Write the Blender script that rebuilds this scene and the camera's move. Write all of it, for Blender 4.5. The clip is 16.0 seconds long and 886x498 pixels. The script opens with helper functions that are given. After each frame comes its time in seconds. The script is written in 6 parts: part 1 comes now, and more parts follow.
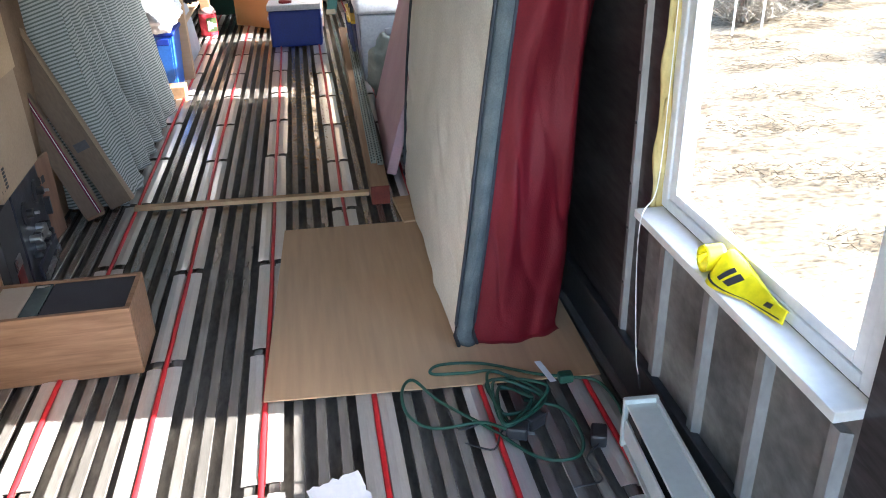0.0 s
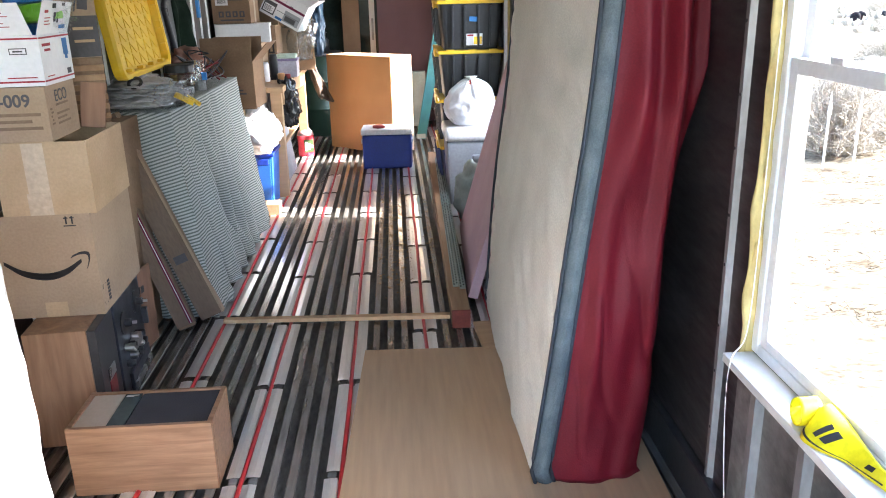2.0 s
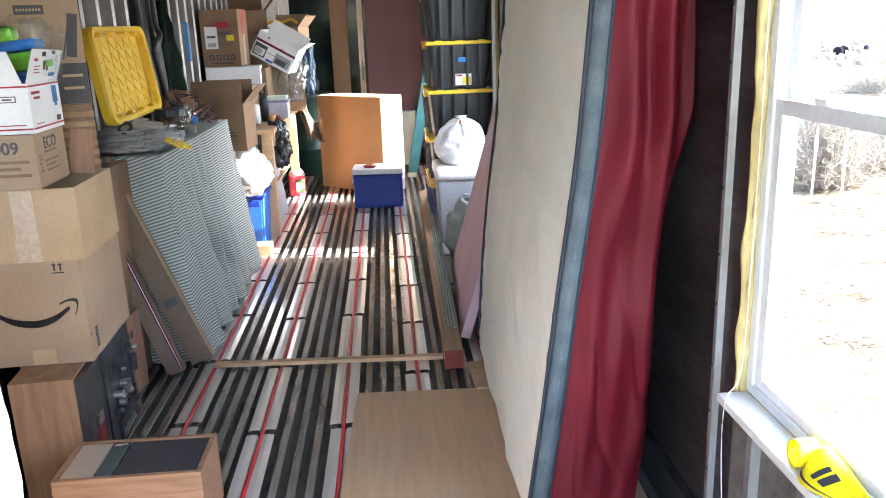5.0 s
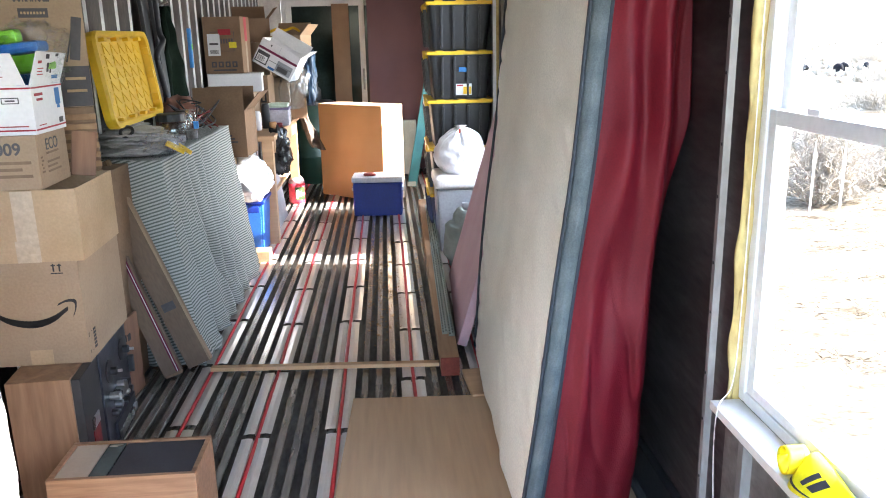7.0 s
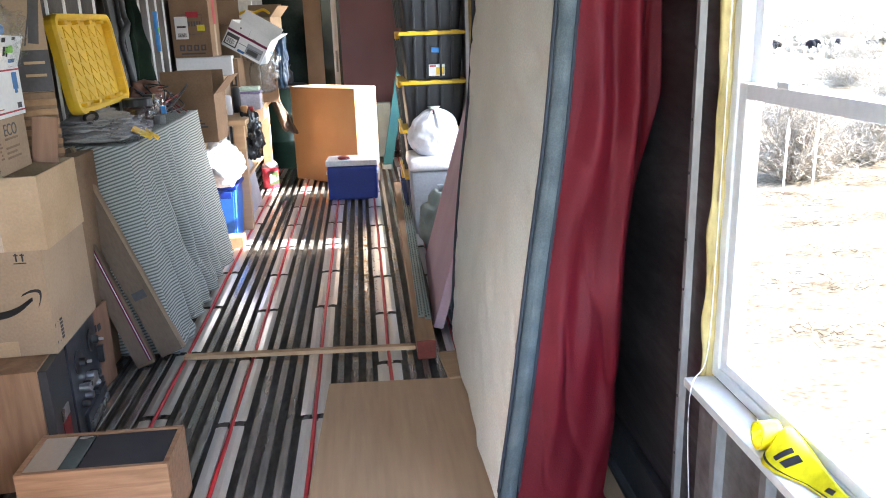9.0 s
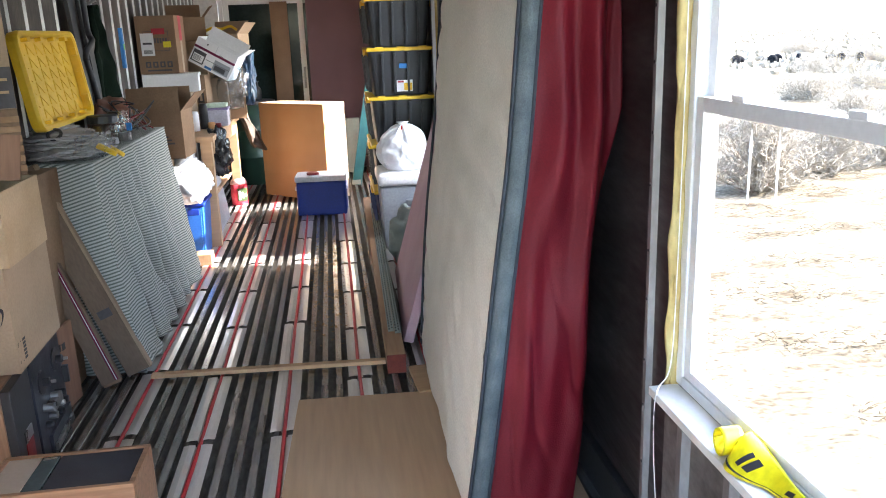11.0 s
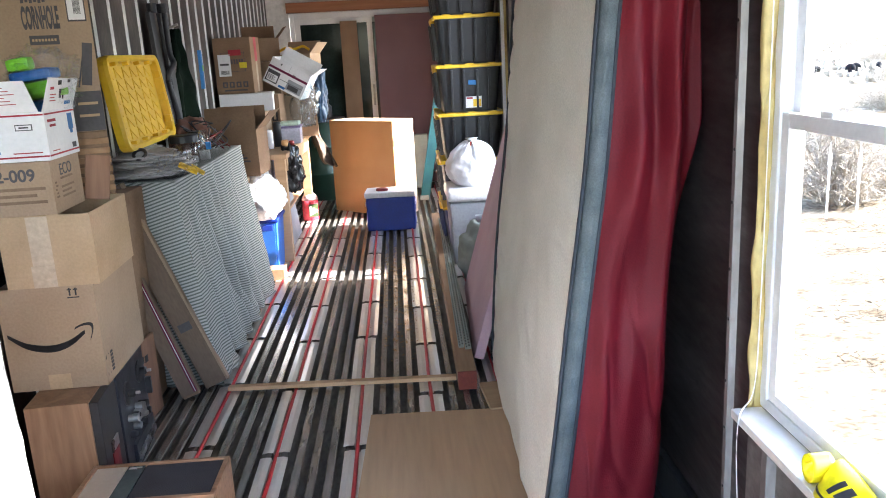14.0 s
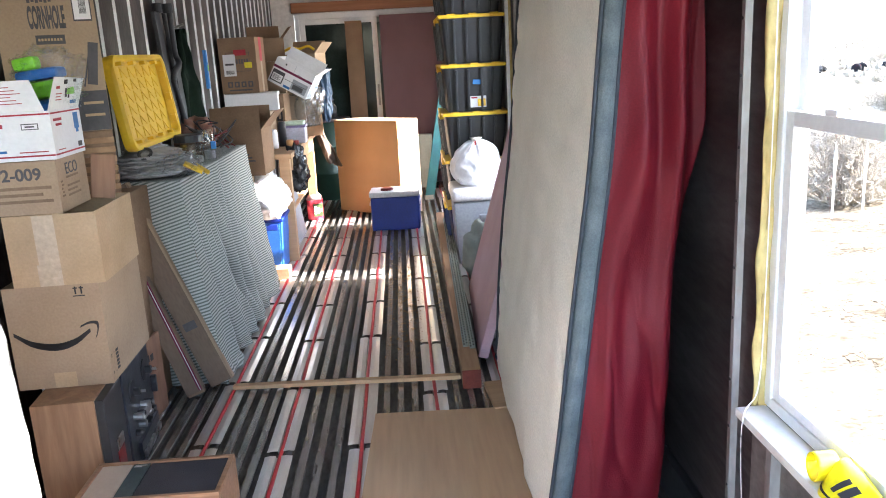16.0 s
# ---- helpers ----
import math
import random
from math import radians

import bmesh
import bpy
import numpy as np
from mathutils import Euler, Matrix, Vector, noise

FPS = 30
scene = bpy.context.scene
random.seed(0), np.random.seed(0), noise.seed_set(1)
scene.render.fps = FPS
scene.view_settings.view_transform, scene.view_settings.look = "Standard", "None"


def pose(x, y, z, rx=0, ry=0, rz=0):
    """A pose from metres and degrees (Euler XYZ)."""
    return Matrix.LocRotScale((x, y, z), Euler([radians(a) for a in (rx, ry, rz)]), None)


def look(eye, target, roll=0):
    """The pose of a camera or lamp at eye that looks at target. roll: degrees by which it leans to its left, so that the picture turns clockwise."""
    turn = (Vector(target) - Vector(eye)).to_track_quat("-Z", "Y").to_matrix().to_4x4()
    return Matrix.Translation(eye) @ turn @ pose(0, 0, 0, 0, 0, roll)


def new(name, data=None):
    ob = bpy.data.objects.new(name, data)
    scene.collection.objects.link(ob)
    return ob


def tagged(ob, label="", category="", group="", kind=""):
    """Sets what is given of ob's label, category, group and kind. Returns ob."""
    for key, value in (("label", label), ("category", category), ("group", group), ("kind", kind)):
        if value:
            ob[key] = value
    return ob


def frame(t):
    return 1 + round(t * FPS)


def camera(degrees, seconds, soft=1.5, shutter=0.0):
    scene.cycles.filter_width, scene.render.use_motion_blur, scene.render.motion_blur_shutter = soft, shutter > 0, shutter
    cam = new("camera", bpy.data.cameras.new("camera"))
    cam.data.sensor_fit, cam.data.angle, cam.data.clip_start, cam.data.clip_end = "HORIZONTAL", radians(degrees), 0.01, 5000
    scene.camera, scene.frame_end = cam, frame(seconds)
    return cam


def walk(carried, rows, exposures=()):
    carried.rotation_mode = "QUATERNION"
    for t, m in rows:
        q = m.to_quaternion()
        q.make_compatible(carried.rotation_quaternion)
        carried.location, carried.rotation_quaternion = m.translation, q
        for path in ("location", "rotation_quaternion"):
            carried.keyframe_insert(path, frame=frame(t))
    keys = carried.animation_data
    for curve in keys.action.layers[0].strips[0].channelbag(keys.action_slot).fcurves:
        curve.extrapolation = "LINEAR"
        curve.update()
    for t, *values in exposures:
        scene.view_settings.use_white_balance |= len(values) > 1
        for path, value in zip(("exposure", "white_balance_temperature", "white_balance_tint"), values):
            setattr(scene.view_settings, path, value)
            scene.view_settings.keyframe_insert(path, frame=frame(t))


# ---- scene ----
cam = camera(58.58, 16.0, soft=1.0)
EXPO = 4.13
# seconds, x, y, z, yaw, pitch, roll
PATH = [
    (0, 0.236, 0.003, 1.445, -9.01, -26.66, -1.85),
    (0.5, 0.239, -0.003, 1.458, -6.57, -24.20, -1.77),
    (1, 0.227, 0.010, 1.481, -4.57, -20.89, -1.34),
    (1.5, 0.220, 0.006, 1.487, -3.09, -18.66, -1.36),
    (2, 0.224, 0.005, 1.489, -3.17, -18.09, -1.40),
    (2.5, 0.228, 0.013, 1.504, -3.22, -17.31, -1.86),
    (3, 0.234, 0.023, 1.511, -2.45, -16.57, -2.73),
    (3.5, 0.229, 0.021, 1.507, -2.03, -16.16, -2.78),
    (4, 0.229, 0.022, 1.507, -2.52, -15.94, -2.51),
    (4.5, 0.233, 0.024, 1.502, -3.40, -15.90, -2.06),
    (5, 0.231, 0.018, 1.504, -3.80, -15.49, -2.04),
    (7.5, 0.239, -0.005, 1.490, -3.87, -14.70, -1.14),
    (8, 0.243, 0.006, 1.487, -4.01, -15.09, -1.33),
    (8.5, 0.251, 0.014, 1.483, -4.78, -15.67, -1.61),
    (9, 0.260, 0.023, 1.482, -5.42, -16.00, -1.91),
    (11.5, 0.272, 0.003, 1.481, -7.73, -14.82, -2.00),
    (12, 0.268, 0.002, 1.481, -7.20, -14.78, -2.33),
    (12.5, 0.258, 0.000, 1.484, -6.13, -14.54, -2.81),
    (13, 0.269, 0.017, 1.488, -5.41, -14.42, -3.32),
    (13.5, 0.246, 0.009, 1.492, -4.04, -14.12, -2.94),
    (14, 0.242, 0.005, 1.494, -2.80, -13.75, -3.07),
    (14.5, 0.251, 0.000, 1.490, -2.91, -13.67, -2.98),
    (15, 0.249, 0.003, 1.490, -3.15, -13.65, -2.76),
    (15.5, 0.249, 0.003, 1.489, -2.84, -13.69, -2.91),
    (16, 0.243, 0.001, 1.490, -2.45, -13.72, -3.13),
]
walk(cam, [(t, pose(x, y, z, 90 + p, 0, w) @ pose(0, 0, 0, 0, 0, r)) for t, x, y, z, w, p, r in PATH],
     exposures=[(0.0, EXPO - 0.30, 6200, 10), (1.0, EXPO - 0.1, 6200, 11), (2.5, EXPO + 0.2, 6200, 12), (5.0, EXPO + 0.27, 6200, 12), (9.0, EXPO + 0.08, 6200, 12),
                (11.5, EXPO - 0.12, 6200, 11), (12.5, EXPO - 0.12, 6200, 11), (14.5, EXPO + 0.12, 6200, 13), (16.0, EXPO + 0.18, 6200, 13)])

# ---- world and sun ----
SUN_TRAVEL = Vector((-1.0, 0.15, -0.64)).normalized()
world = bpy.data.worlds.new("sky")
scene.world = world
world.use_nodes = True
wn = world.node_tree.nodes
sky = wn.new("ShaderNodeTexSky")
sky.sky_type = "NISHITA"
sky.sun_disc = False
sky.sun_elevation = math.asin(-SUN_TRAVEL.z)
sky.sun_rotation = math.atan2(-SUN_TRAVEL.x, -SUN_TRAVEL.y)
wn["Background"].inputs[1].default_value = 0.15
world.node_tree.links.new(sky.outputs[0], wn["Background"].inputs[0])
sun_data = bpy.data.lights.new("sun", "SUN")
sun_data.energy, sun_data.angle, sun_data.color = 3.2, radians(0.5), (1.0, 0.95, 0.88)
sun = new("sun", sun_data)
sun.matrix_world = look((8, -1, 6), Vector((8, -1, 6)) + SUN_TRAVEL)

# sky light standing in the two far window openings
for y_mid, y_len, power in ((5.29, 0.36, 2.1), (7.51, 1.08, 1.1)):
    ld = bpy.data.lights.new("window_sky", "AREA")
    ld.shape, ld.size, ld.size_y, ld.energy, ld.color = "RECTANGLE", 1.30, y_len, power, (0.86, 0.93, 1.0)
    lamp = new("window_sky", ld)
    lamp.matrix_world = pose(1.185, y_mid, 1.31, 0, 90, 0)

# ---- materials ----
def mat(name, base, rough=0.6, metal=0.0, col2=None, scale=6.0, fine=70.0, bump=0.15, stretch=(1, 1, 1), var=0.5, spec=0.4,
        rand=0.0, grain=0.14, wear=0.12):
    """Two scales of noise between two colours, fine relief, roughness wear."""
    m = bpy.data.materials.new(name)
    m.use_nodes = True
    t = m.node_tree
    n, l = t.nodes, t.links
    b = n["Principled BSDF"]
    b.inputs["Metallic"].default_value = metal
    b.inputs["Specular IOR Level"].default_value = spec
    tc = n.new("ShaderNodeTexCoord")
    mp = n.new("ShaderNodeMapping")
    mp.inputs["Scale"].default_value = stretch
    l.new(tc.outputs["Object"], mp.inputs[0])
    big = n.new("ShaderNodeTexNoise")
    big.inputs["Scale"].default_value, big.inputs["Detail"].default_value = scale, 6
    small = n.new("ShaderNodeTexNoise")
    small.inputs["Scale"].default_value, small.inputs["Detail"].default_value = fine, 4
    l.new(mp.outputs[0], big.inputs[0])
    l.new(mp.outputs[0], small.inputs[0])
    col2 = col2 or tuple(c * 0.72 for c in base)
    mix = n.new("ShaderNodeMix")
    mix.data_type = "RGBA"
    mix.inputs["A"].default_value, mix.inputs["B"].default_value = (*base, 1), (*col2, 1)
    ramp = n.new("ShaderNodeMapRange")
    ramp.inputs["From Min"].default_value, ramp.inputs["From Max"].default_value = 0.35, 0.7
    ramp.inputs["To Max"].default_value = var * 2
    l.new(big.outputs[0], ramp.inputs[0])
    l.new(ramp.outputs[0], mix.inputs["Factor"])
    hsv = n.new("ShaderNodeHueSaturation")
    l.new(mix.outputs["Result"], hsv.inputs["Color"])
    val = n.new("ShaderNodeMapRange")
    val.inputs["To Min"].default_value, val.inputs["To Max"].default_value = 1 - grain, 1 + grain
    val.inputs["From Min"].default_value, val.inputs["From Max"].default_value = 0.25, 0.75
    l.new(small.outputs[0], val.inputs[0])
    if rand:
        oi = n.new("ShaderNodeObjectInfo")
        rr = n.new("ShaderNodeMapRange")
        rr.inputs["To Min"].default_value, rr.inputs["To Max"].default_value = 1 - rand, 1 + rand
        l.new(oi.outputs["Random"], rr.inputs[0])
        mu = n.new("ShaderNodeMath")
        mu.operation = "MULTIPLY"
        l.new(val.outputs[0], mu.inputs[0])
        l.new(rr.outputs[0], mu.inputs[1])
        l.new(mu.outputs[0], hsv.inputs["Value"])
    else:
        l.new(val.outputs[0], hsv.inputs["Value"])
    l.new(hsv.outputs[0], b.inputs["Base Color"])
    rg = n.new("ShaderNodeMapRange")
    rg.inputs["To Min"].default_value, rg.inputs["To Max"].default_value = max(0.03, rough - wear), min(1, rough + wear)
    l.new(big.outputs[0], rg.inputs[0])
    l.new(rg.outputs[0], b.inputs["Roughness"])
    if bump:
        bp = n.new("ShaderNodeBump")
        bp.inputs["Strength"].default_value, bp.inputs["Distance"].default_value = bump, 0.004
        l.new(small.outputs[0], bp.inputs["Height"])
        l.new(bp.outputs[0], b.inputs["Normal"])
    return m


def glass_mat(name, tint=(0.97, 0.98, 0.98), rough=0.0, mixed=0.12):
    """Clear sheet: mostly see-through with a sharp reflection."""
    m = bpy.data.materials.new(name)
    m.use_nodes = True
    n, l = m.node_tree.nodes, m.node_tree.links
    n.remove(n["Principled BSDF"])
    tr, gl, mx = n.new("ShaderNodeBsdfTransparent"), n.new("ShaderNodeBsdfGlossy"), n.new("ShaderNodeMixShader")
    tr.inputs[0].default_value = (*tint, 1)
    gl.inputs["Roughness"].default_value = rough
    mx.inputs[0].default_value = mixed
    l.new(tr.outputs[0], mx.inputs[1])
    l.new(gl.outputs[0], mx.inputs[2])
    l.new(mx.outputs[0], n["Material Output"].inputs[0])
    return m


def wood_mat(name, base, dark, rough=0.5, axis="X", bands=9.0, spec=0.4, distort=6.0):
    m = mat(name, base, rough, col2=dark, scale=4, fine=45, bump=0.12, spec=spec, grain=0.1,
            stretch=(0.07, 1, 1) if axis == "X" else (1, 0.07, 1) if axis == "Y" else (1, 1, 0.07), var=0.2)
    n, l = m.node_tree.nodes, m.node_tree.links
    mixn = [q for q in n if q.type == "MIX"][0]
    wv = n.new("ShaderNodeTexNoise")
    wv.inputs["Scale"].default_value, wv.inputs["Distortion"].default_value = bands * 2.2, distort * 0.12
    wv.inputs["Detail"].default_value, wv.inputs["Roughness"].default_value = 5, 0.62
    mpn = [q for q in n if q.type == "MAPPING"][0]
    l.new(mpn.outputs[0], wv.inputs[0])
    gr = n.new("ShaderNodeMapRange")
    gr.inputs["From Min"].default_value, gr.inputs["From Max"].default_value = 0.32, 0.68
    l.new(wv.outputs[0], gr.inputs[0])
    l.new(gr.outputs[0], mixn.inputs["Factor"])
    return m


def stripe_mat(name, a, b, scale, axis="Z", rough=0.9):
    """Woven cloth with stripes."""
    m = mat(name, a, rough, scale=5, fine=180, bump=0.35, spec=0.1)
    n, l = m.node_tree.nodes, m.node_tree.links
    mixn = [q for q in n if q.type == "MIX"][0]
    mixn.inputs["B"].default_value = (*b, 1)
    uv = n.new("ShaderNodeUVMap")
    wv = n.new("ShaderNodeTexWave")
    wv.bands_direction = axis
    wv.inputs["Scale"].default_value, wv.inputs["Distortion"].default_value = scale, 0.3
    wv.inputs["Detail Scale"].default_value = 0.35
    l.new(uv.outputs[0], wv.inputs[0])
    cr = n.new("ShaderNodeMapRange")
    cr.inputs["From Min"].default_value, cr.inputs["From Max"].default_value = 0.35, 0.75
    l.new(wv.outputs["Fac"], cr.inputs[0])
    l.new(cr.outputs[0], mixn.inputs["Factor"])
    return m


ALU = mat("worn_aluminium", (0.50, 0.475, 0.445), 0.23, 0.68, (0.22, 0.20, 0.175), 4, 55, 0.25, (1, 0.12, 1), rand=0.15, grain=0.3)
GROOVE = mat("dirty_groove", (0.17, 0.152, 0.13), 0.7, 0.0, (0.065, 0.057, 0.048), 5, 70, 0.4, (1, 0.3, 1), grain=0.4)
PLATE = mat("bright_plate", (0.74, 0.71, 0.675), 0.29, 0.65, (0.64, 0.61, 0.575), 1.2, 90, 0, (3, 0.4, 1), var=0.3, grain=0.06, rand=0.12, wear=0.03)
PEX = mat("red_pipe", (0.55, 0.02, 0.025), 0.35, 0, (0.42, 0.015, 0.02), 4, 60, 0.05)
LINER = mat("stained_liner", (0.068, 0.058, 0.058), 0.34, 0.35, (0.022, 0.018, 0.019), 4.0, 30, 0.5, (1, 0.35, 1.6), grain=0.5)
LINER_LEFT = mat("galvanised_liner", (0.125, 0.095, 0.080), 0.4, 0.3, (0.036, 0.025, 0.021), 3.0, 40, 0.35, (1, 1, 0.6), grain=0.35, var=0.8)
# right wall below the windows, about five times paler than LINER
LINER_LOW = mat("pale_scuffed_liner", (0.34, 0.335, 0.31), 0.36, 0.45, (0.12, 0.113, 0.105), 3.2, 26, 0.6, (1, 0.8, 1.2), grain=0.3)
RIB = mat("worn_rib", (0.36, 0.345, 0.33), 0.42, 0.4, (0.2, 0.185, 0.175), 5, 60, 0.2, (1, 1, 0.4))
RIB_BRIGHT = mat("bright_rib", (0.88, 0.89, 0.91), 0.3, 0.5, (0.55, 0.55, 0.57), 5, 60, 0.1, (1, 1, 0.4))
KICK = mat("dark_kickplate", (0.05, 0.05, 0.055), 0.4, 0.6, (0.1, 0.1, 0.1), 4, 50)
CEIL = mat("white_ceiling_panel", (0.78, 0.77, 0.75), 0.4, 0.0, (0.68, 0.66, 0.63), 2, 30)
# ceiling is out of view; its grey is chosen to weaken bounced light
CEIL_UNSEEN = mat("dimmed_unseen_ceiling", (0.46, 0.445, 0.42), 0.5, 0.0, (0.36, 0.34, 0.31), 2, 30)
VINYL = mat("white_vinyl", (0.82, 0.83, 0.83), 0.35, 0, (0.74, 0.75, 0.76), 5, 60, 0.04, grain=0.05)
FOAM = mat("yellow_spray_foam", (0.56, 0.45, 0.19), 0.7, 0, (0.40, 0.27, 0.08), 11, 55, 0.9, (1, 1, 0.5), grain=0.2)
SILLM = mat("painted_sill", (0.76, 0.74, 0.70), 0.5, 0, (0.69, 0.66, 0.6), 9, 50, 0.1, var=0.2, grain=0.05)
CARD = mat("cardboard", (0.366, 0.264, 0.182), 0.85, 0, (0.318, 0.224, 0.15), 4, 110, 0.12, spec=0.15, grain=0.08)
CARD_D = mat("brown_cardboard", (0.25, 0.162, 0.102), 0.85, 0, (0.19, 0.12, 0.075), 4, 90, 0.12, spec=0.15, grain=0.12)
CARD_L = mat("pale_cardboard", (0.485, 0.345, 0.22), 0.85, 0, (0.40, 0.275, 0.16), 4, 110, 0.12, spec=0.15, grain=0.09)
SHEET = wood_mat("hardboard_sheet", (0.48, 0.312, 0.182), (0.435, 0.277, 0.156), 0.55, "Y", 1.0, distort=3)
WHITE_CARD = mat("white_card", (0.78, 0.77, 0.78), 0.6, 0, (0.7, 0.69, 0.7), 4, 60, 0.05, grain=0.05)
CREAM = mat("cream_ticking", (0.82, 0.80, 0.71), 0.9, 0, (0.76, 0.735, 0.64), 3, 160, 0.35, spec=0.1, grain=0.12)
SLATE_CLOTH = mat("slate_border", (0.125, 0.142, 0.145), 0.9, 0, (0.085, 0.10, 0.104), 14, 260, 0.5, spec=0.1, grain=0.2)
RED_CLOTH = mat("burgundy_cloth", (0.150, 0.006, 0.013), 0.58, 0, (0.100, 0.004, 0.009), 3, 200, 0.25, spec=0.25, grain=0.12)
BLACK_CORD = mat("dark_piping", (0.03, 0.035, 0.045), 0.7)
BEAM = wood_mat("rough_timber", (0.38, 0.235, 0.13), (0.28, 0.155, 0.08), 0.75, "Y", 5)
REDWOOD = wood_mat("red_brown_plywood", (0.30, 0.16, 0.095), (0.20, 0.10, 0.06), 0.7, "Z", 7)
TIMBER = wood_mat("pale_timber", (0.48, 0.31, 0.175), (0.41, 0.255, 0.14), 0.7, "X", 7)
REDEND = mat("red_painted_end", (0.17, 0.03, 0.018), 0.75, 0, (0.10, 0.018, 0.012), 18, 90, 0.5)
WALNUT = wood_mat("walnut_veneer", (0.31, 0.175, 0.10), (0.19, 0.098, 0.05), 0.42, "X", 26, distort=5)
WALNUT_V = wood_mat("walnut_veneer_upright", (0.31, 0.18, 0.105), (0.19, 0.10, 0.053), 0.42, "Z", 8, distort=7)
BLACKP = mat("black_plastic", (0.022, 0.022, 0.024), 0.45, 0, (0.035, 0.035, 0.04), 6, 80, 0.08)
GRILLE = mat("charcoal_grille", (0.028, 0.028, 0.036), 0.85, 0, (0.02, 0.02, 0.026), 8, 300, 0.6, grain=0.3)
BEIGE = mat("beige_panel", (0.40, 0.34, 0.285), 0.45, 0.2, (0.37, 0.31, 0.26), 4, 100, 0.03, grain=0.04)
TEALSTRIP = mat("smoked_strip", (0.06, 0.085, 0.09), 0.2, 0.1)
DECKMETAL = mat("deck_metal", (0.055, 0.058, 0.075), 0.38, 0.5, (0.034, 0.037, 0.05), 8, 80)
STEEL = mat("bright_steel", (0.55, 0.55, 0.55), 0.3, 0.95, (0.4, 0.4, 0.4), 8, 80)
CLOTH = stripe_mat("striped_sheet", (0.47, 0.48, 0.45), (0.155, 0.175, 0.155), 1.0, "Y")
YELLOW = mat("yellow_plastic", (0.84, 0.54, 0.03), 0.4, 0, (0.76, 0.47, 0.022), 4, 60, 0.04, grain=0.05)
TOTE = mat("black_tote", (0.025, 0.027, 0.03), 0.4, 0, (0.04, 0.042, 0.046), 3, 70, 0.1)
TOTE_BLUE = mat("navy_tote", (0.02, 0.03, 0.10), 0.4, 0, (0.03, 0.04, 0.12), 3, 70, 0.1)
BLUE = mat("blue_plastic", (0.008, 0.03, 0.25), 0.45, 0, (0.006, 0.022, 0.19), 4, 70, 0.08)
BLUEBIN = mat("bright_blue_plastic", (0.03, 0.14, 0.50), 0.4, 0, (0.025, 0.11, 0.42), 4, 70, 0.05)
COOLLID = mat("offwhite_plastic", (0.72, 0.70, 0.70), 0.4, 0, (0.62, 0.6, 0.6), 5, 60, 0.05)
CAPRED = mat("dark_red_plastic", (0.20, 0.01, 0.012), 0.35)
ORANGE = mat("particle_board", (0.50, 0.27, 0.115), 0.6, 0, (0.43, 0.22, 0.085), 3, 150, 0.1, grain=0.12)
# cabinet sides and top, paler than the front panel
ORANGE_L = mat("paler_board", (0.68, 0.52, 0.36), 0.5, 0, (0.6, 0.45, 0.3), 3, 120, 0.08)
PINK = mat("mauve_foam_board", (0.52, 0.34, 0.37), 0.6, 0, (0.46, 0.29, 0.32), 3, 120, 0.1, grain=0.08)
PURPLE = mat("mauve_door_board", (0.16, 0.085, 0.095), 0.7, 0, (0.125, 0.066, 0.075), 2, 100, 0.1, grain=0.1)
DARKPURPLE = mat("dark_mauve_edge", (0.07, 0.04, 0.06), 0.8)
BAGWHITE = mat("white_film", (0.78, 0.78, 0.80), 0.3, 0, (0.66, 0.66, 0.7), 9, 60, 0.3, grain=0.06)
GREENCLOTH = mat("olive_grey_cloth", (0.24, 0.255, 0.225), 0.9, 0, (0.16, 0.175, 0.15), 7, 150, 0.4)
GREYBIN = mat("grey_bin", (0.32, 0.33, 0.36), 0.45, 0, (0.27, 0.28, 0.3), 4, 60, 0.05)
TEAL = mat("teal_fibreglass", (0.022, 0.115, 0.125), 0.55, 0, (0.035, 0.17, 0.17), 8, 90, 0.2)
SAGE = mat("sage_painted_steel", (0.36, 0.42, 0.37), 0.5, 0.3, (0.26, 0.31, 0.28), 6, 80, 0.1)
DARKGREEN = mat("dark_green_steel", (0.01, 0.035, 0.022), 0.4, 0.2, (0.008, 0.024, 0.016), 5, 60)
COAT = mat("dark_green_coat", (0.008, 0.016, 0.010), 0.9, 0, (0.004, 0.008, 0.005), 7, 120, 0.4, spec=0.08)
GREYPOLE = mat("grey_metal_pole", (0.075, 0.075, 0.08), 0.42, 0.5)
MARKER = mat("dark_print", (0.03, 0.028, 0.03), 0.7)
PRINT_GREY = mat("grey_print", (0.09, 0.085, 0.09), 0.75)
REDPRINT = mat("red_print", (0.42, 0.03, 0.045), 0.6)
MAROON = mat("maroon_print", (0.16, 0.008, 0.05), 0.6)
BLUEPRINT = mat("blue_print", (0.03, 0.16, 0.42), 0.6)
BROWNPRINT = mat("brown_print", (0.23, 0.15, 0.095), 0.8)
TAPE = mat("packing_tape", (0.55, 0.44, 0.33), 0.25, 0, (0.48, 0.37, 0.27), 9, 60, 0.1)
LIME = mat("lime_plastic", (0.22, 0.60, 0.04), 0.35)
AZURE = mat("azure_plastic", (0.03, 0.16, 0.52), 0.35)
CLEAR = glass_mat("clear_film", (0.97, 0.98, 0.98), 0.08, 0.07)
PANE = glass_mat("window_glass", (0.98, 0.99, 0.985), 0.0, 0.04)
GREYFELT = mat("grey_felt", (0.36, 0.345, 0.34), 0.9, 0, (0.33, 0.315, 0.31), 9, 120, 0.5)
CORDGREEN = mat("green_cord", (0.012, 0.07, 0.045), 0.5)
HEATER = mat("enamelled_heater", (0.66, 0.70, 0.68), 0.4, 0.1, (0.58, 0.62, 0.60), 5, 60, 0.04, grain=0.05)
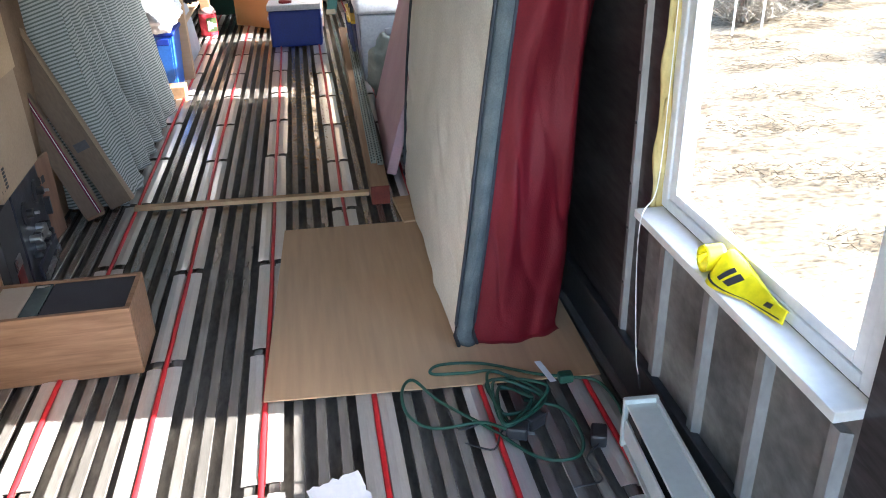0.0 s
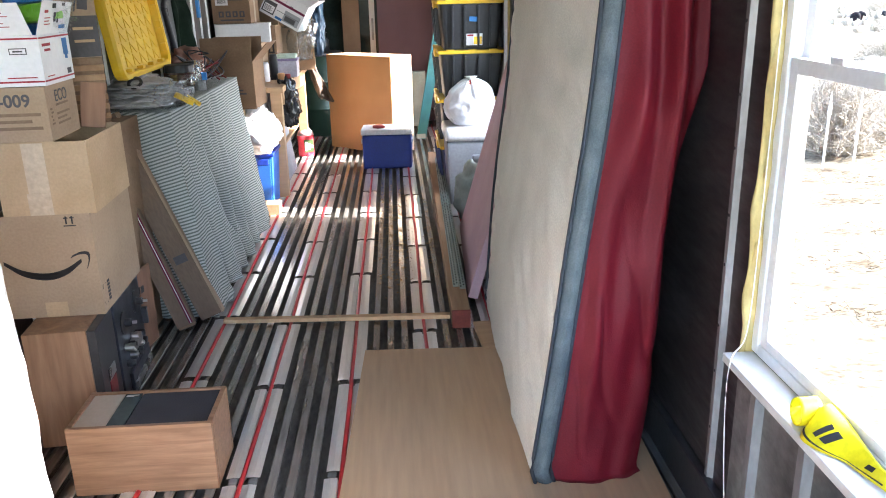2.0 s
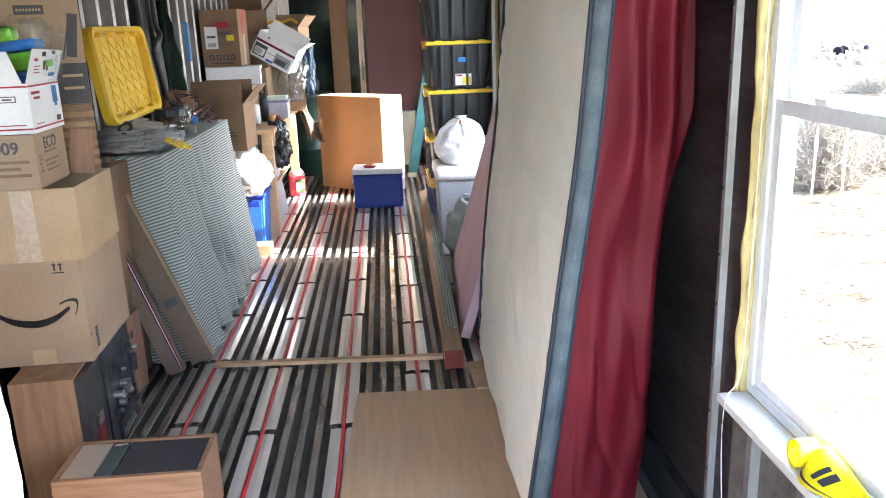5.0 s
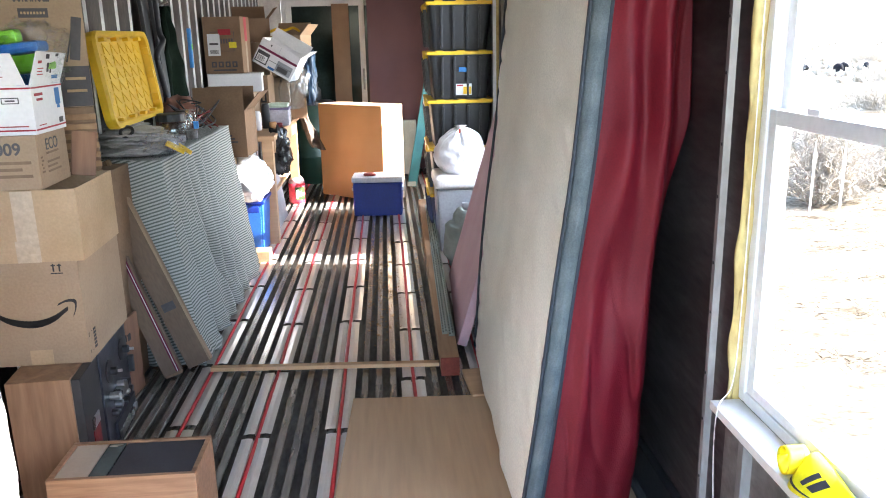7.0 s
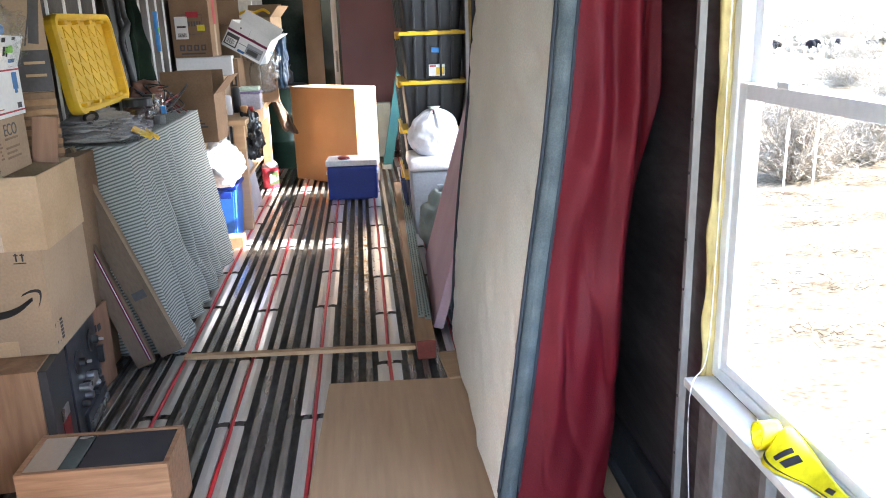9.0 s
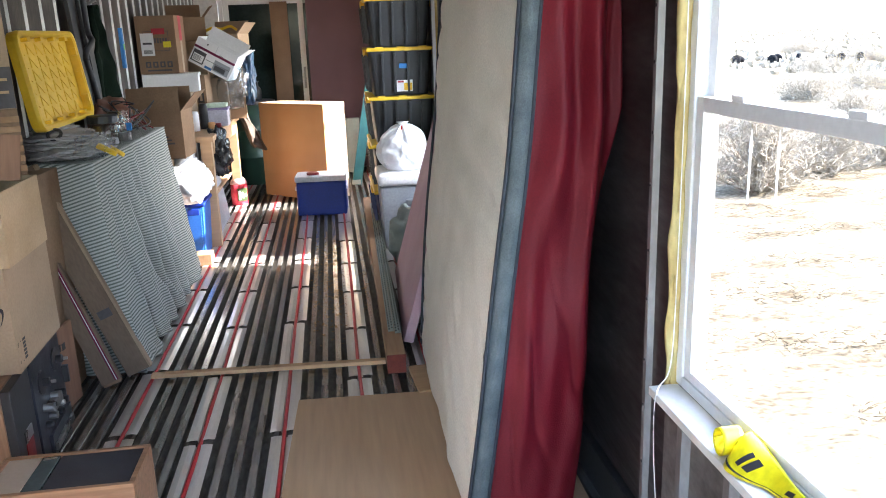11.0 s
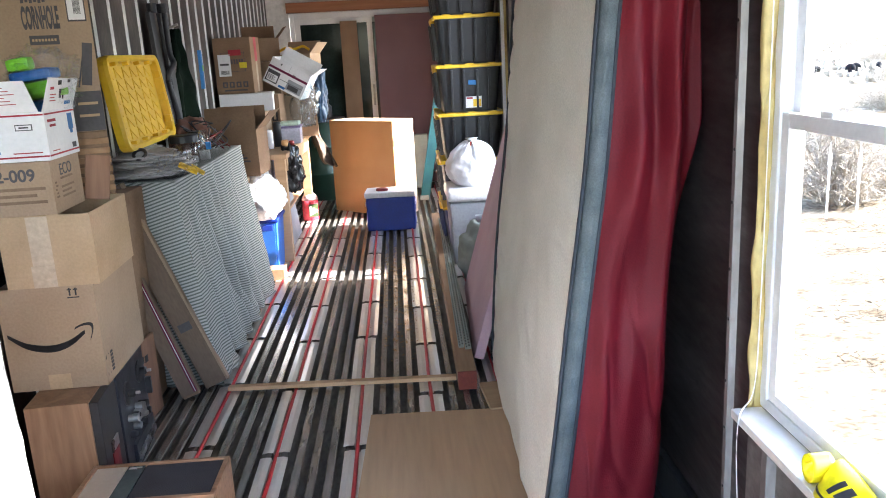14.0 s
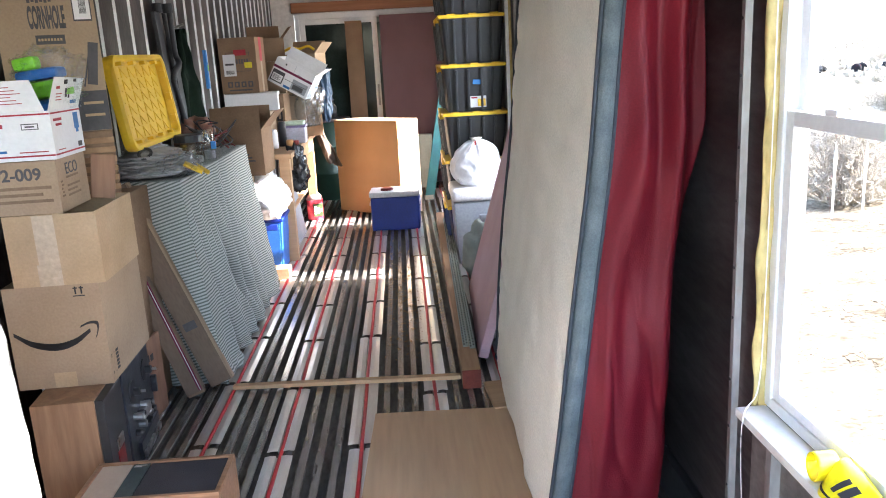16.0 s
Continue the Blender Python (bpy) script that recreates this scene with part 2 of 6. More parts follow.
DARK = mat("deep_shadow_gap", (0.015, 0.015, 0.015), 0.8)
JUGRED = mat("red_liquid_jug", (0.68, 0.07, 0.10), 0.25, 0, (0.52, 0.03, 0.06), 5, 50, 0.03)
CAUTION = mat("yellow_caution_film", (0.85, 0.72, 0.01), 0.35, 0, (0.75, 0.62, 0.01), 5, 60, 0.05)
HEADER = wood_mat("header_timber", (0.40, 0.19, 0.10), (0.28, 0.12, 0.06), 0.7, "X", 6)
DOORGLASS = mat("dark_door_glass", (0.007, 0.013, 0.012), 0.08, 0, (0.02, 0.03, 0.028), 3, 40, 0, grain=0.2, spec=0.12)
GROUND = mat("dry_straw_ground", (0.205, 0.168, 0.12), 0.95, 0, (0.066, 0.049, 0.031), 2.6, 22, 1.0, (0.8, 1.4, 1), spec=0.05, grain=0.75)
TWIG = mat("grey_brush", (0.33, 0.28, 0.225), 0.9, 0, (0.21, 0.18, 0.14), 4, 30, 0.1, spec=0.05)
STRAW = mat("straw", (0.115, 0.083, 0.05), 0.9, 0, (0.065, 0.045, 0.026), 4, 30, 0.1)
RUBBER = mat("black_rubber", (0.012, 0.012, 0.014), 0.9, spec=0.05)
BROWNBOARD = mat("worn_brown_board", (0.185, 0.127, 0.087), 0.8, 0, (0.125, 0.083, 0.056), 5, 90, 0.2, (1, 1, 0.3), grain=0.15)
PURPLEPRINT = mat("violet_lid", (0.30, 0.25, 0.42), 0.4)
BLACKBAG = mat("black_film", (0.02, 0.02, 0.022), 0.25, 0, (0.03, 0.03, 0.032), 8, 40, 0.4)
BLUETAPE = mat("blue_tape", (0.05, 0.25, 0.62), 0.6)


# ---- builders ----
def finish(bm, smooth=False):
    bmesh.ops.recalc_face_normals(bm, faces=bm.faces)
    if smooth:
        for f in bm.faces:
            f.smooth = True
    return bm


def part(name, bm, material, parent=None, label="", smooth=False, m=None):
    finish(bm, smooth)
    me = bpy.data.meshes.new(name)
    bm.to_mesh(me)
    bm.free()
    me.materials.append(material)
    ob = new(name, me)
    if m is not None:
        ob.matrix_basis = m
    if parent is not None:
        ob.parent = parent
    if label:
        ob["label"] = label
    return ob


def thing(name, label, category, m=None, group=""):
    ob = new(name)
    ob.empty_display_size = 0.1
    if m is not None:
        ob.matrix_basis = m
    return tagged(ob, label, category, group)


def box(lo, hi, bevel=0.0, m=None, bm=None):
    bm = bm or bmesh.new()
    c = [(a + b) / 2 for a, b in zip(lo, hi)]
    s = [b - a for a, b in zip(lo, hi)]
    r = bmesh.ops.create_cube(bm, size=1, matrix=Matrix.LocRotScale(c, None, s))
    vs = r["verts"]
    if bevel:
        es = {e for v in vs for e in v.link_edges}
        o = bmesh.ops.bevel(bm, geom=list(es), offset=bevel, segments=2, affect="EDGES", profile=0.6)
        vs = list({v for f in o["faces"] for v in f.verts} | {v for v in vs if v.is_valid})
    if m is not None:
        bmesh.ops.transform(bm, matrix=m, verts=vs)
    return bm


def rod(a, b, r, r2=None, seg=12, bm=None, caps=True):
    bm = bm or bmesh.new()
    a, b = Vector(a), Vector(b)
    d = b - a
    q = d.to_track_quat("Z", "Y").to_matrix().to_4x4()
    bmesh.ops.create_cone(bm, cap_ends=caps, segments=seg, radius1=r, radius2=r if r2 is None else r2, depth=d.length,
                          matrix=Matrix.Translation((a + b) / 2) @ q)
    return bm


def lathe(profile, seg=24, at=(0, 0, 0), bm=None):
    """Profile of (radius, height) turned about z."""
    bm = bm or bmesh.new()
    rings = []
    for r, z in profile:
        rings.append([bm.verts.new((at[0] + r * math.cos(i * math.tau / seg), at[1] + r * math.sin(i * math.tau / seg), at[2] + z)) for i in range(seg)])
    for p, q in zip(rings, rings[1:]):
        for i in range(seg):
            bm.faces.new((p[i], p[(i + 1) % seg], q[(i + 1) % seg], q[i]))
    bm.faces.new(rings[0][::-1])
    bm.faces.new(rings[-1])
    return bm


def tube(points, r, seg=8, bm=None, closed=False):
    """A round cord through points."""
    bm = bm or bmesh.new()
    pts = [Vector(p) for p in points]
    rings = []
    n = len(pts)
    up = Vector((0, 0, 1))
    for i, p in enumerate(pts):
        d = (pts[min(i + 1, n - 1)] - pts[max(i - 1, 0)]).normalized()
        s = d.cross(up)
        if s.length < 0.05:
            s = d.cross(Vector((0, 1, 0)))
        s.normalize()
        t = s.cross(d).normalized()
        rings.append([bm.verts.new(p + r * (math.cos(k * math.tau / seg) * s + math.sin(k * math.tau / seg) * t)) for k in range(seg)])
    for a, b in zip(rings, rings[1:]):
        for k in range(seg):
            bm.faces.new((a[k], a[(k + 1) % seg], b[(k + 1) % seg], b[k]))
    bm.faces.new(rings[0][::-1])
    bm.faces.new(rings[-1])
    return bm


def smooth_path(ctrl, steps=8):
    """Catmull-Rom through control points."""
    c = [Vector(p) for p in ctrl]
    c = [c[0] * 2 - c[1]] + c + [c[-1] * 2 - c[-2]]
    out = []
    for i in range(1, len(c) - 2):
        p0, p1, p2, p3 = c[i - 1:i + 3]
        for k in range(steps):
            t = k / steps
            out.append(0.5 * (2 * p1 + (p2 - p0) * t + (2 * p0 - 5 * p1 + 4 * p2 - p3) * t * t + (3 * p1 - p0 - 3 * p2 + p3) * t ** 3))
    return out + [c[-2]]


def surface(fn, nu, nv, thick=0.0, uvs=(1, 1)):
    """A sheet from fn(u, v), u and v in 0..1, with uv coordinates in metres and some thickness."""
    bm = bmesh.new()
    uv = bm.loops.layers.uv.new("uv")
    g = [[bm.verts.new(fn(i / nu, j / nv)) for j in range(nv + 1)] for i in range(nu + 1)]
    for i in range(nu):
        for j in range(nv):
            f = bm.faces.new((g[i][j], g[i + 1][j], g[i + 1][j + 1], g[i][j + 1]))
            for lp, (a, b) in zip(f.loops, ((i, j), (i + 1, j), (i + 1, j + 1), (i, j + 1))):
                lp[uv].uv = (a / nu * uvs[0], b / nv * uvs[1])
    if thick:
        bmesh.ops.recalc_face_normals(bm, faces=bm.faces)
        bmesh.ops.solidify(bm, geom=bm.faces[:], thickness=thick)
    return bm


def blob(c, size, amp=0.15, freq=3.0, seed=0.0, sub=4, flat=0.0):
    """A lumpy, creased bag shape resting at its lowest point."""
    bm = bmesh.new()
    bmesh.ops.create_icosphere(bm, subdivisions=sub, radius=1)
    for v in bm.verts:
        p = v.co.copy()
        k = 1 + amp * noise.noise(p * freq + Vector((seed, seed * 2, 0))) + amp * 0.6 * abs(noise.noise(p * freq * 2.7 + Vector((seed, 0, seed))))
        q = p * k
        if q.z < -1 + flat:
            q.z = -1 + flat
        v.co = Vector((c[0] + q.x * size[0], c[1] + q.y * size[1], c[2] + q.z * size[2]))
    return bm


def letters(body, size, material, parent, m, label="", align="CENTER", sx=1.0, bold=0.0):
    cu = bpy.data.curves.new("lettering", "FONT")
    cu.body, cu.size, cu.extrude, cu.align_x, cu.offset = body, size, 0.0006, align, bold
    tmp = new("lettering", cu)
    me = bpy.data.meshes.new_from_object(tmp)
    bpy.data.objects.remove(tmp)
    me.materials.append(material)
    ob = new("lettering", me)
    ob.parent = parent
    ob.matrix_basis = m @ Matrix.Diagonal((sx, 1, 1, 1))
    if label:
        ob["label"] = label
    return ob


# faces of a box for flat prints: local x to the right, local y up
def on_front(x, y, z):
    return pose(x, y - 0.0012, z, 90, 0, 0)


def on_right(x, y, z):
    return pose(x + 0.0012, y, z, 90, 0, 90)


def on_top(x, y, z):
    return pose(x, y, z + 0.0012)


def decal(name, w, h, material, parent, m, label=""):
    return part(name, box((-w / 2, -h / 2, -0.0006), (w / 2, h / 2, 0.0006)), material, parent, label, m=m)


# ---- setting ----
XL, XR, Y0, Y1, ZC, ZG = -1.22, 1.09, -1.35, 9.85, 2.5, -0.036
PITCH, PIPES = 0.0635, [-0.635, -0.3175, 0.0, 0.3175, 0.635, 0.9525]


def structure(name, bm, material, label, category, smooth=False):
    return tagged(part(name, bm, material, None, smooth=smooth), label, category, kind="structure")


floor = structure("floor", box((XL - 0.1, Y0, ZG - 0.05), (XR + 0.1, Y1, ZG)), GROOVE, "dirty metal floor with raised T-shaped bars", "floor")
ceiling = structure("ceiling", box((XL - 0.1, Y0 - 0.1, ZC), (XR + 0.12, Y1 + 0.1, ZC + 0.08)), CEIL_UNSEEN, "unseen ceiling, toned grey to limit bounced light", "ceiling")
bmb = bmesh.new()
for lo_, hi_ in (((XL - 0.1, Y0 - 0.1, ZG - 0.05), (XL + 0.12, Y0, ZC)), ((1.04, Y0 - 0.1, ZG - 0.05), (XR + 0.12, Y0, ZC)),
                 ((XL + 0.12, Y0 - 0.1, 2.3), (1.04, Y0, ZC))):
    box(lo_, hi_, bm=bmb)
# unseen wall; its opening behind the camera is assumed and sized for light
wall_back = structure("wall_back", bmb, CEIL, "pale unseen wall round an assumed rear opening that lets light in", "wall")

# left wall with ribs
wall_left = structure("wall_left", box((XL - 0.1, Y0, ZG - 0.05), (XL, Y1, ZC)), LINER_LEFT, "ribbed metal liner wall, galvanised and stained", "wall")

# right wall pieces round three openings
WIN = [("window_1", 0.93, 1.818), ("window_2", 5.08, 5.505), ("window_3", 6.93, 8.10)]
WZ0, WZ1 = 0.590, 2.02
bmw = bmesh.new()
ys = [Y0] + [v for w in WIN for v in w[1:]] + [Y1]
for a, b in zip(ys[::2], ys[1::2]):
    box((XR, a, ZG - 0.05), (XR + 0.10, b, ZC), bm=bmw)
for _, a, b in WIN:
    box((XR, a, WZ1), (XR + 0.10, b, ZC), bm=bmw)
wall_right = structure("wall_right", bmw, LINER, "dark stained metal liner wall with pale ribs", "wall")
for _, a, b in WIN:
    part("lower_panel", box((XR, a, ZG - 0.05), (XR + 0.10, b, WZ0)), LINER_LOW, wall_right, "scuffed grey panel, paler than the wall above")
kick = structure("baseboard", box((XR - 0.03, Y0, ZG), (XR - 0.002, Y1, 0.14), 0.006), KICK, "dark metal kick plate along the wall", "baseboard")


def rib_mesh(z0, z1, w=0.03, d=0.022):
    bm = bmesh.new()
    prof = [(-w * 0.9, 0), (-w / 2, d), (w / 2, d), (w * 0.9, 0)]
    lo = [bm.verts.new((-y, x, z0)) for x, y in prof]
    hi = [bm.verts.new((-y, x, z1)) for x, y in prof]
    for i in range(3):
        bm.faces.new((lo[i], lo[i + 1], hi[i + 1], hi[i]))
    bm.faces.new(lo)
    bm.faces.new(hi[::-1])
    finish(bm)
    me = bpy.data.meshes.new("rib")
    bm.to_mesh(me)
    bm.free()
    return me


tall, low = rib_mesh(0.14, ZC, 0.019, 0.016), rib_mesh(0.14, WZ0 - 0.06, 0.027, 0.020)
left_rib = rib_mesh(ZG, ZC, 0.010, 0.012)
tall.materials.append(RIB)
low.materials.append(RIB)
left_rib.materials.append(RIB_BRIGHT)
y = 1.925 - 0.24 * 13
while y < Y1 - 0.1:
    if 1.95 < y < 2.7:
        y += 0.24
        continue
    inside = any(a - 0.03 < y < b + 0.03 for _, a, b in WIN) and abs(y - 1.925) > 0.01
    ob = new("rib", low if inside else tall)
    ob.parent = wall_right
    ob.location = (XR + 0.0005, y, 0)
    y += 0.24
for k in range(9):
    part("screw", lathe([(0.0045, 0.0), (0.0045, 0.0015), (0.002, 0.0022)], 8), KICK, wall_right, m=pose(XR - 0.0155, 1.925 + 0.002 * (k % 3), 0.30 + 0.155 * k + 0.02 * (k % 2), 0, -90, 0))
y = 4.15 - 0.24 * 22
while y < Y1 - 0.05:
    ob = new("rib", left_rib)
    ob.parent, ob.location, ob.rotation_euler = wall_left, (XL - 0.0005, y, 0), (0, 0, math.pi)
    y += 0.24


def window(name, a, b):
    w = tagged(new(name), "white vinyl single-hung window in a foam-sealed opening", "window", kind="structure")
    x0, x1 = 1.108, 1.172
    z0, z1, zr = WZ0 + 0.007, WZ1 - 0.012, 1.31
    fr = bmesh.new()
    for lo, hi in (((x0, a + 0.008, z0), (x1, a + 0.05, z1)), ((x0, b - 0.05, z0), (x1, b - 0.008, z1)),
                   ((x0, a + 0.05, z0), (x1, b - 0.05, z0 + 0.028)), ((x0, a + 0.05, z1 - 0.04), (x1, b - 0.05, z1))):
        box(lo, hi, 0.004, bm=fr)
    part("window_frame", fr, VINYL, w)
    for k, (s0, s1, xs) in enumerate(((z0 + 0.028, zr + 0.02, 1.114), (zr - 0.02, z1 - 0.04, 1.140))):
        s = bmesh.new()
        for lo, hi in (((xs, a + 0.05, s0), (xs + 0.025, a + 0.085, s1)), ((xs, b - 0.085, s0), (xs + 0.025, b - 0.05, s1)),
                       ((xs, a + 0.085, s0), (xs + 0.025, b - 0.085, s0 + (0.027 if k == 0 else 0.035))), ((xs, a + 0.085, s1 - 0.035), (xs + 0.025, b - 0.085, s1))):
            box(lo, hi, 0.003, bm=s)
        sash = part("sash", s, VINYL, w)
        pane = part("pane", box((xs + 0.010, a + 0.08, s0 + 0.02), (xs + 0.014, b - 0.08, s1 - 0.03)), PANE, sash, "clear glass pane")
        pane.visible_shadow = False
    for yy in (a + 0.25, b - 0.25):
        part("sash_lock", box((1.106, yy - 0.025, zr + 0.02), (1.126, yy + 0.025, zr + 0.035), 0.004), VINYL, w)
    # foam bead between liner and frame, at the far jamb and below
    foam = surface(lambda u, v: (1.084 + 0.030 * u, b - 0.004 + 0.008 * noise.noise(Vector((u * 3, v * 14, b))) - 0.006 * math.sin(u * 3.1), WZ0 + v * (WZ1 - WZ0)), 8, 90, 0.012)
    part("foam_seal", foam, FOAM, w, "bulging yellow spray foam seal", smooth=True)
    part("window_sill", box((1.034, a + 0.001, WZ0 - 0.02), (1.1125, b - 0.02, WZ0 + 0.003), 0.003), SILLM, w, "pale painted board sill")
    return w


for n_, a_, b_ in WIN:
    window(n_, a_, b_)

# far end: sliding door with timber header
wf = bmesh.new()
box((XL - 0.1, Y1, ZG - 0.05), (-0.96, Y1 + 0.1, ZC), bm=wf)
box((0.93, Y1, ZG - 0.05), (XR + 0.1, Y1 + 0.1, ZC), bm=wf)
box((-0.96, Y1, 2.06), (0.93, Y1 + 0.1, ZC), bm=wf)
wall_end = structure("wall_end", wf, CEIL, "pale end wall round the sliding door", "wall")
structure("trim", box((-0.98, Y1 - 0.05, 2.07), (0.95, Y1 + 0.05, 2.185), 0.004), HEADER, "raw timber header above the door", "trim")
door = tagged(new("door_1"), "white-framed sliding glass door, dark outside", "door", kind="structure")
df = bmesh.new()
for lo, hi in (((-0.95, Y1 - 0.03, -0.05), (-0.90, Y1 + 0.06, 2.06)), ((0.88, Y1 - 0.03, -0.05), (0.925, Y1 + 0.06, 2.06)),
               ((-0.90, Y1 - 0.03, 1.99), (0.88, Y1 + 0.06, 2.06)), ((-0.90, Y1 - 0.03, -0.05), (0.88, Y1 + 0.06, 0.0))):
    box(lo, hi, 0.004, bm=df)
part("door_frame", df, VINYL, door)
for x0, x1, yy in ((-0.90, 0.02, Y1 + 0.0), (-0.14, 0.88, Y1 + 0.03)):
    s = bmesh.new()
    for lo, hi in (((x0, yy, 0.0), (x0 + 0.065, yy + 0.025, 1.99)), ((x1 - 0.065, yy, 0.0), (x1, yy + 0.025, 1.99)),
                   ((x0 + 0.065, yy, 0.0), (x1 - 0.065, yy + 0.025, 0.07)), ((x0 + 0.065, yy, 1.93), (x1 - 0.065, yy + 0.025, 1.99))):
        box(lo, hi, 0.003, bm=s)
    leaf = part("door_leaf", s, VINYL if x0 < -0.5 else SAGE, door)
    part("pane", box((x0 + 0.06, yy + 0.008, 0.06), (x1 - 0.06, yy + 0.016, 1.94)), DOORGLASS, leaf, "dark reflective glass")
part("door_handle", rod((-0.01, Y1 - 0.03, 0.95), (-0.01, Y1 - 0.03, 1.2), 0.012), STEEL, door)

# outdoors
gb = bmesh.new()
N = 60
gv = {}
for i in range(N + 1):
    for j in range(N + 1):
        u, v = (i / N) * 2 - 1, (j / N) * 2 - 1
        x, yy = math.copysign(abs(u) ** 3 * 900, u), math.copysign(abs(v) ** 3 * 900, v)
        r = math.hypot(x, yy)
        gv[i, j] = gb.verts.new((x, yy, -0.62 + (0.12 * noise.noise(Vector((x * 0.25, yy * 0.25, 0))) * min(1, max(0, r - 40) / 40) + r * 0.008)))
for i in range(N):
    for j in range(N):
        gb.faces.new((gv[i, j], gv[i + 1, j], gv[i + 1, j + 1], gv[i, j + 1]))
structure("ground", gb, GROUND, "pale dry ground with scattered straw", "ground", smooth=True)


def bush(at, r, h, n, seed):
    rnd = random.Random(seed)
    t = thing("sagebrush", "leafless grey-brown desert shrub", "shrub", pose(*at), "desert shrubs")
    verts, faces = [], []

    def stick(a, b, w):
        d = (b - a).normalized()
        s = d.cross(Vector((rnd.random() - 0.5, rnd.random() - 0.5, 0.3))).normalized() * w
        q = d.cross(s)
        k = len(verts)
        verts.extend([a + s, a - s * 0.5 + q * 0.9, a - s * 0.5 - q * 0.9, b])
        faces.extend([(k, k + 1, k + 3), (k + 1, k + 2, k + 3), (k + 2, k, k + 3)])

    for _ in range(n):
        an, el = rnd.random() * math.tau, rnd.uniform(0.25, 1.45)
        ln = rnd.uniform(0.6, 1.0)
        tip = Vector((math.cos(an) * math.cos(el) * r * ln, math.sin(an) * math.cos(el) * r * ln, math.sin(el) * h * ln))
        root = Vector((rnd.uniform(-0.1, 0.1), rnd.uniform(-0.1, 0.1), -0.05))
        stick(root, tip, 0.012)
        for _ in range(7):
            k = rnd.uniform(0.4, 1.0)
            p = root.lerp(tip, k)
            e = p + Vector((rnd.gauss(0, 0.16), rnd.gauss(0, 0.16), rnd.uniform(0.0, 0.28))) * r
            stick(p, e, 0.006)
            for _ in range(2):
                f = p.lerp(e, rnd.random())
                stick(f, f + Vector((rnd.gauss(0, 0.08), rnd.gauss(0, 0.08), rnd.uniform(0, 0.12))) * r, 0.006)
    me = bpy.data.meshes.new("branches")
    me.from_pydata([tuple(v) for v in verts], [], faces)
    me.materials.append(TWIG)
    ob = new("branches", me)
    ob.parent = t
    return t


for k, (x, yy, r, h) in enumerate(((5.6, 9.3, 1.0, 1.25), (7.1, 10.2, 0.9, 0.9), (8.6, 10.6, 1.1, 1.0), (6.6, 7.0, 0.7, 0.35), (10.5, 14.5, 1.3, 0.8), (9.3, 8.4, 0.7, 0.35), (13, 20, 1.6, 0.8), (5.0, 11.5, 1.0, 0.9), (11, 24, 1.5, 0.7), (16, 22, 1.5, 0.6), (20, 30, 2.0, 0.7), (8, 14, 0.9, 0.5), (12, 13, 1.0, 0.5), (18, 38, 2.2, 0.8), (26, 36, 2.2, 0.8), (30, 48, 3, 1.0), (22, 50, 3, 1.0), (7.6, 7.9, 0.6, 0.25), (6.2, 5.6, 0.5, 0.2))):
    bush((x, yy, -0.6), r, h, 170, k)
sv, sf = [], []
rnd = random.Random(5)
for _ in range(42000):
    x, yy = rnd.uniform(1.5, 11), rnd.uniform(2.0, 14)
    if noise.noise(Vector((x * 0.9, yy * 1.9, 3))) < 0.17:
        continue
    an, ln = rnd.gauss(0.3, 0.9), rnd.uniform(0.04, 0.12)
    k = len(sv)
    z = -0.605 + 0.008 * math.hypot(x, yy) + rnd.random() * 0.05
    dx, dy = math.cos(an) * ln, math.sin(an) * ln
    sv += [(x - dy * 0.016, yy + dx * 0.016, z), (x + dy * 0.016, yy - dx * 0.016, z), (x + dx, yy + dy, z + rnd.uniform(0, 0.05)), (x, yy, z + 0.006)]
    sf += [(k, k + 1, k + 2), (k, k + 2, k + 3), (k + 1, k + 3, k + 2)]
me = bpy.data.meshes.new("straw_litter")
me.from_pydata(sv, [], sf)
me.materials.append(STRAW)
tagged(new("straw_litter", me), "scattered dry straw and stalks on the ground", "straw", kind="stuff")
for k in range(11):
    x = 20.4 + k * 0.62 + (0.9 if k > 4 else 0) + (0.5 if k > 7 else 0)
    d = thing("tyre", "old black tyre lying far off on the dry ground", "tyre", pose(x + 0.25 * math.sin(k * 5.1), 38.0 - k * 0.3 + 0.9 * math.sin(k * 2.3), -0.10, (84, 12, 88, 70, 90)[k % 5], (0, 25, 0)[k % 3], k * 57), "far tyres")
    part("tread", lathe([(0.12, -0.10), (0.20, -0.10), (0.24, -0.06), (0.24, 0.06), (0.20, 0.10), (0.12, 0.10)], 16), RUBBER, d, smooth=True)
# low brush scattered to the horizon
sv, sf = [], []
rnd = random.Random(9)
for _ in range(2600):
    r, an = 34 + 170 * rnd.random() ** 1.6, rnd.uniform(0.55, 1.35)
    x, yy = r * math.cos(an), r * math.sin(an)
    if noise.noise(Vector((x * 0.05, yy * 0.12, 1))) < -0.1:
        continue
    z, w = -0.62 + 0.008 * r - 0.12, rnd.uniform(0.15, 0.45)
    for _ in range(6):
        k = len(sv)
        a2, h = rnd.random() * math.tau, rnd.uniform(0.1, 0.32)
        dx, dy = math.cos(a2) * w, math.sin(a2) * w
        sv += [(x, yy, z), (x + dx, yy + dy, z + h), (x + dx * 0.6 - dy * 0.25, yy + dy * 0.6 + dx * 0.25, z + h * 1.15), (x + dx * 0.5, yy + dy * 0.5, z + 0.02)]
        sf += [(k, k + 1, k + 2), (k, k + 3, k + 1), (k + 3, k + 2, k + 1)]
me = bpy.data.meshes.new("low_brush")
me.from_pydata(sv, [], sf)
me.materials.append(TWIG)
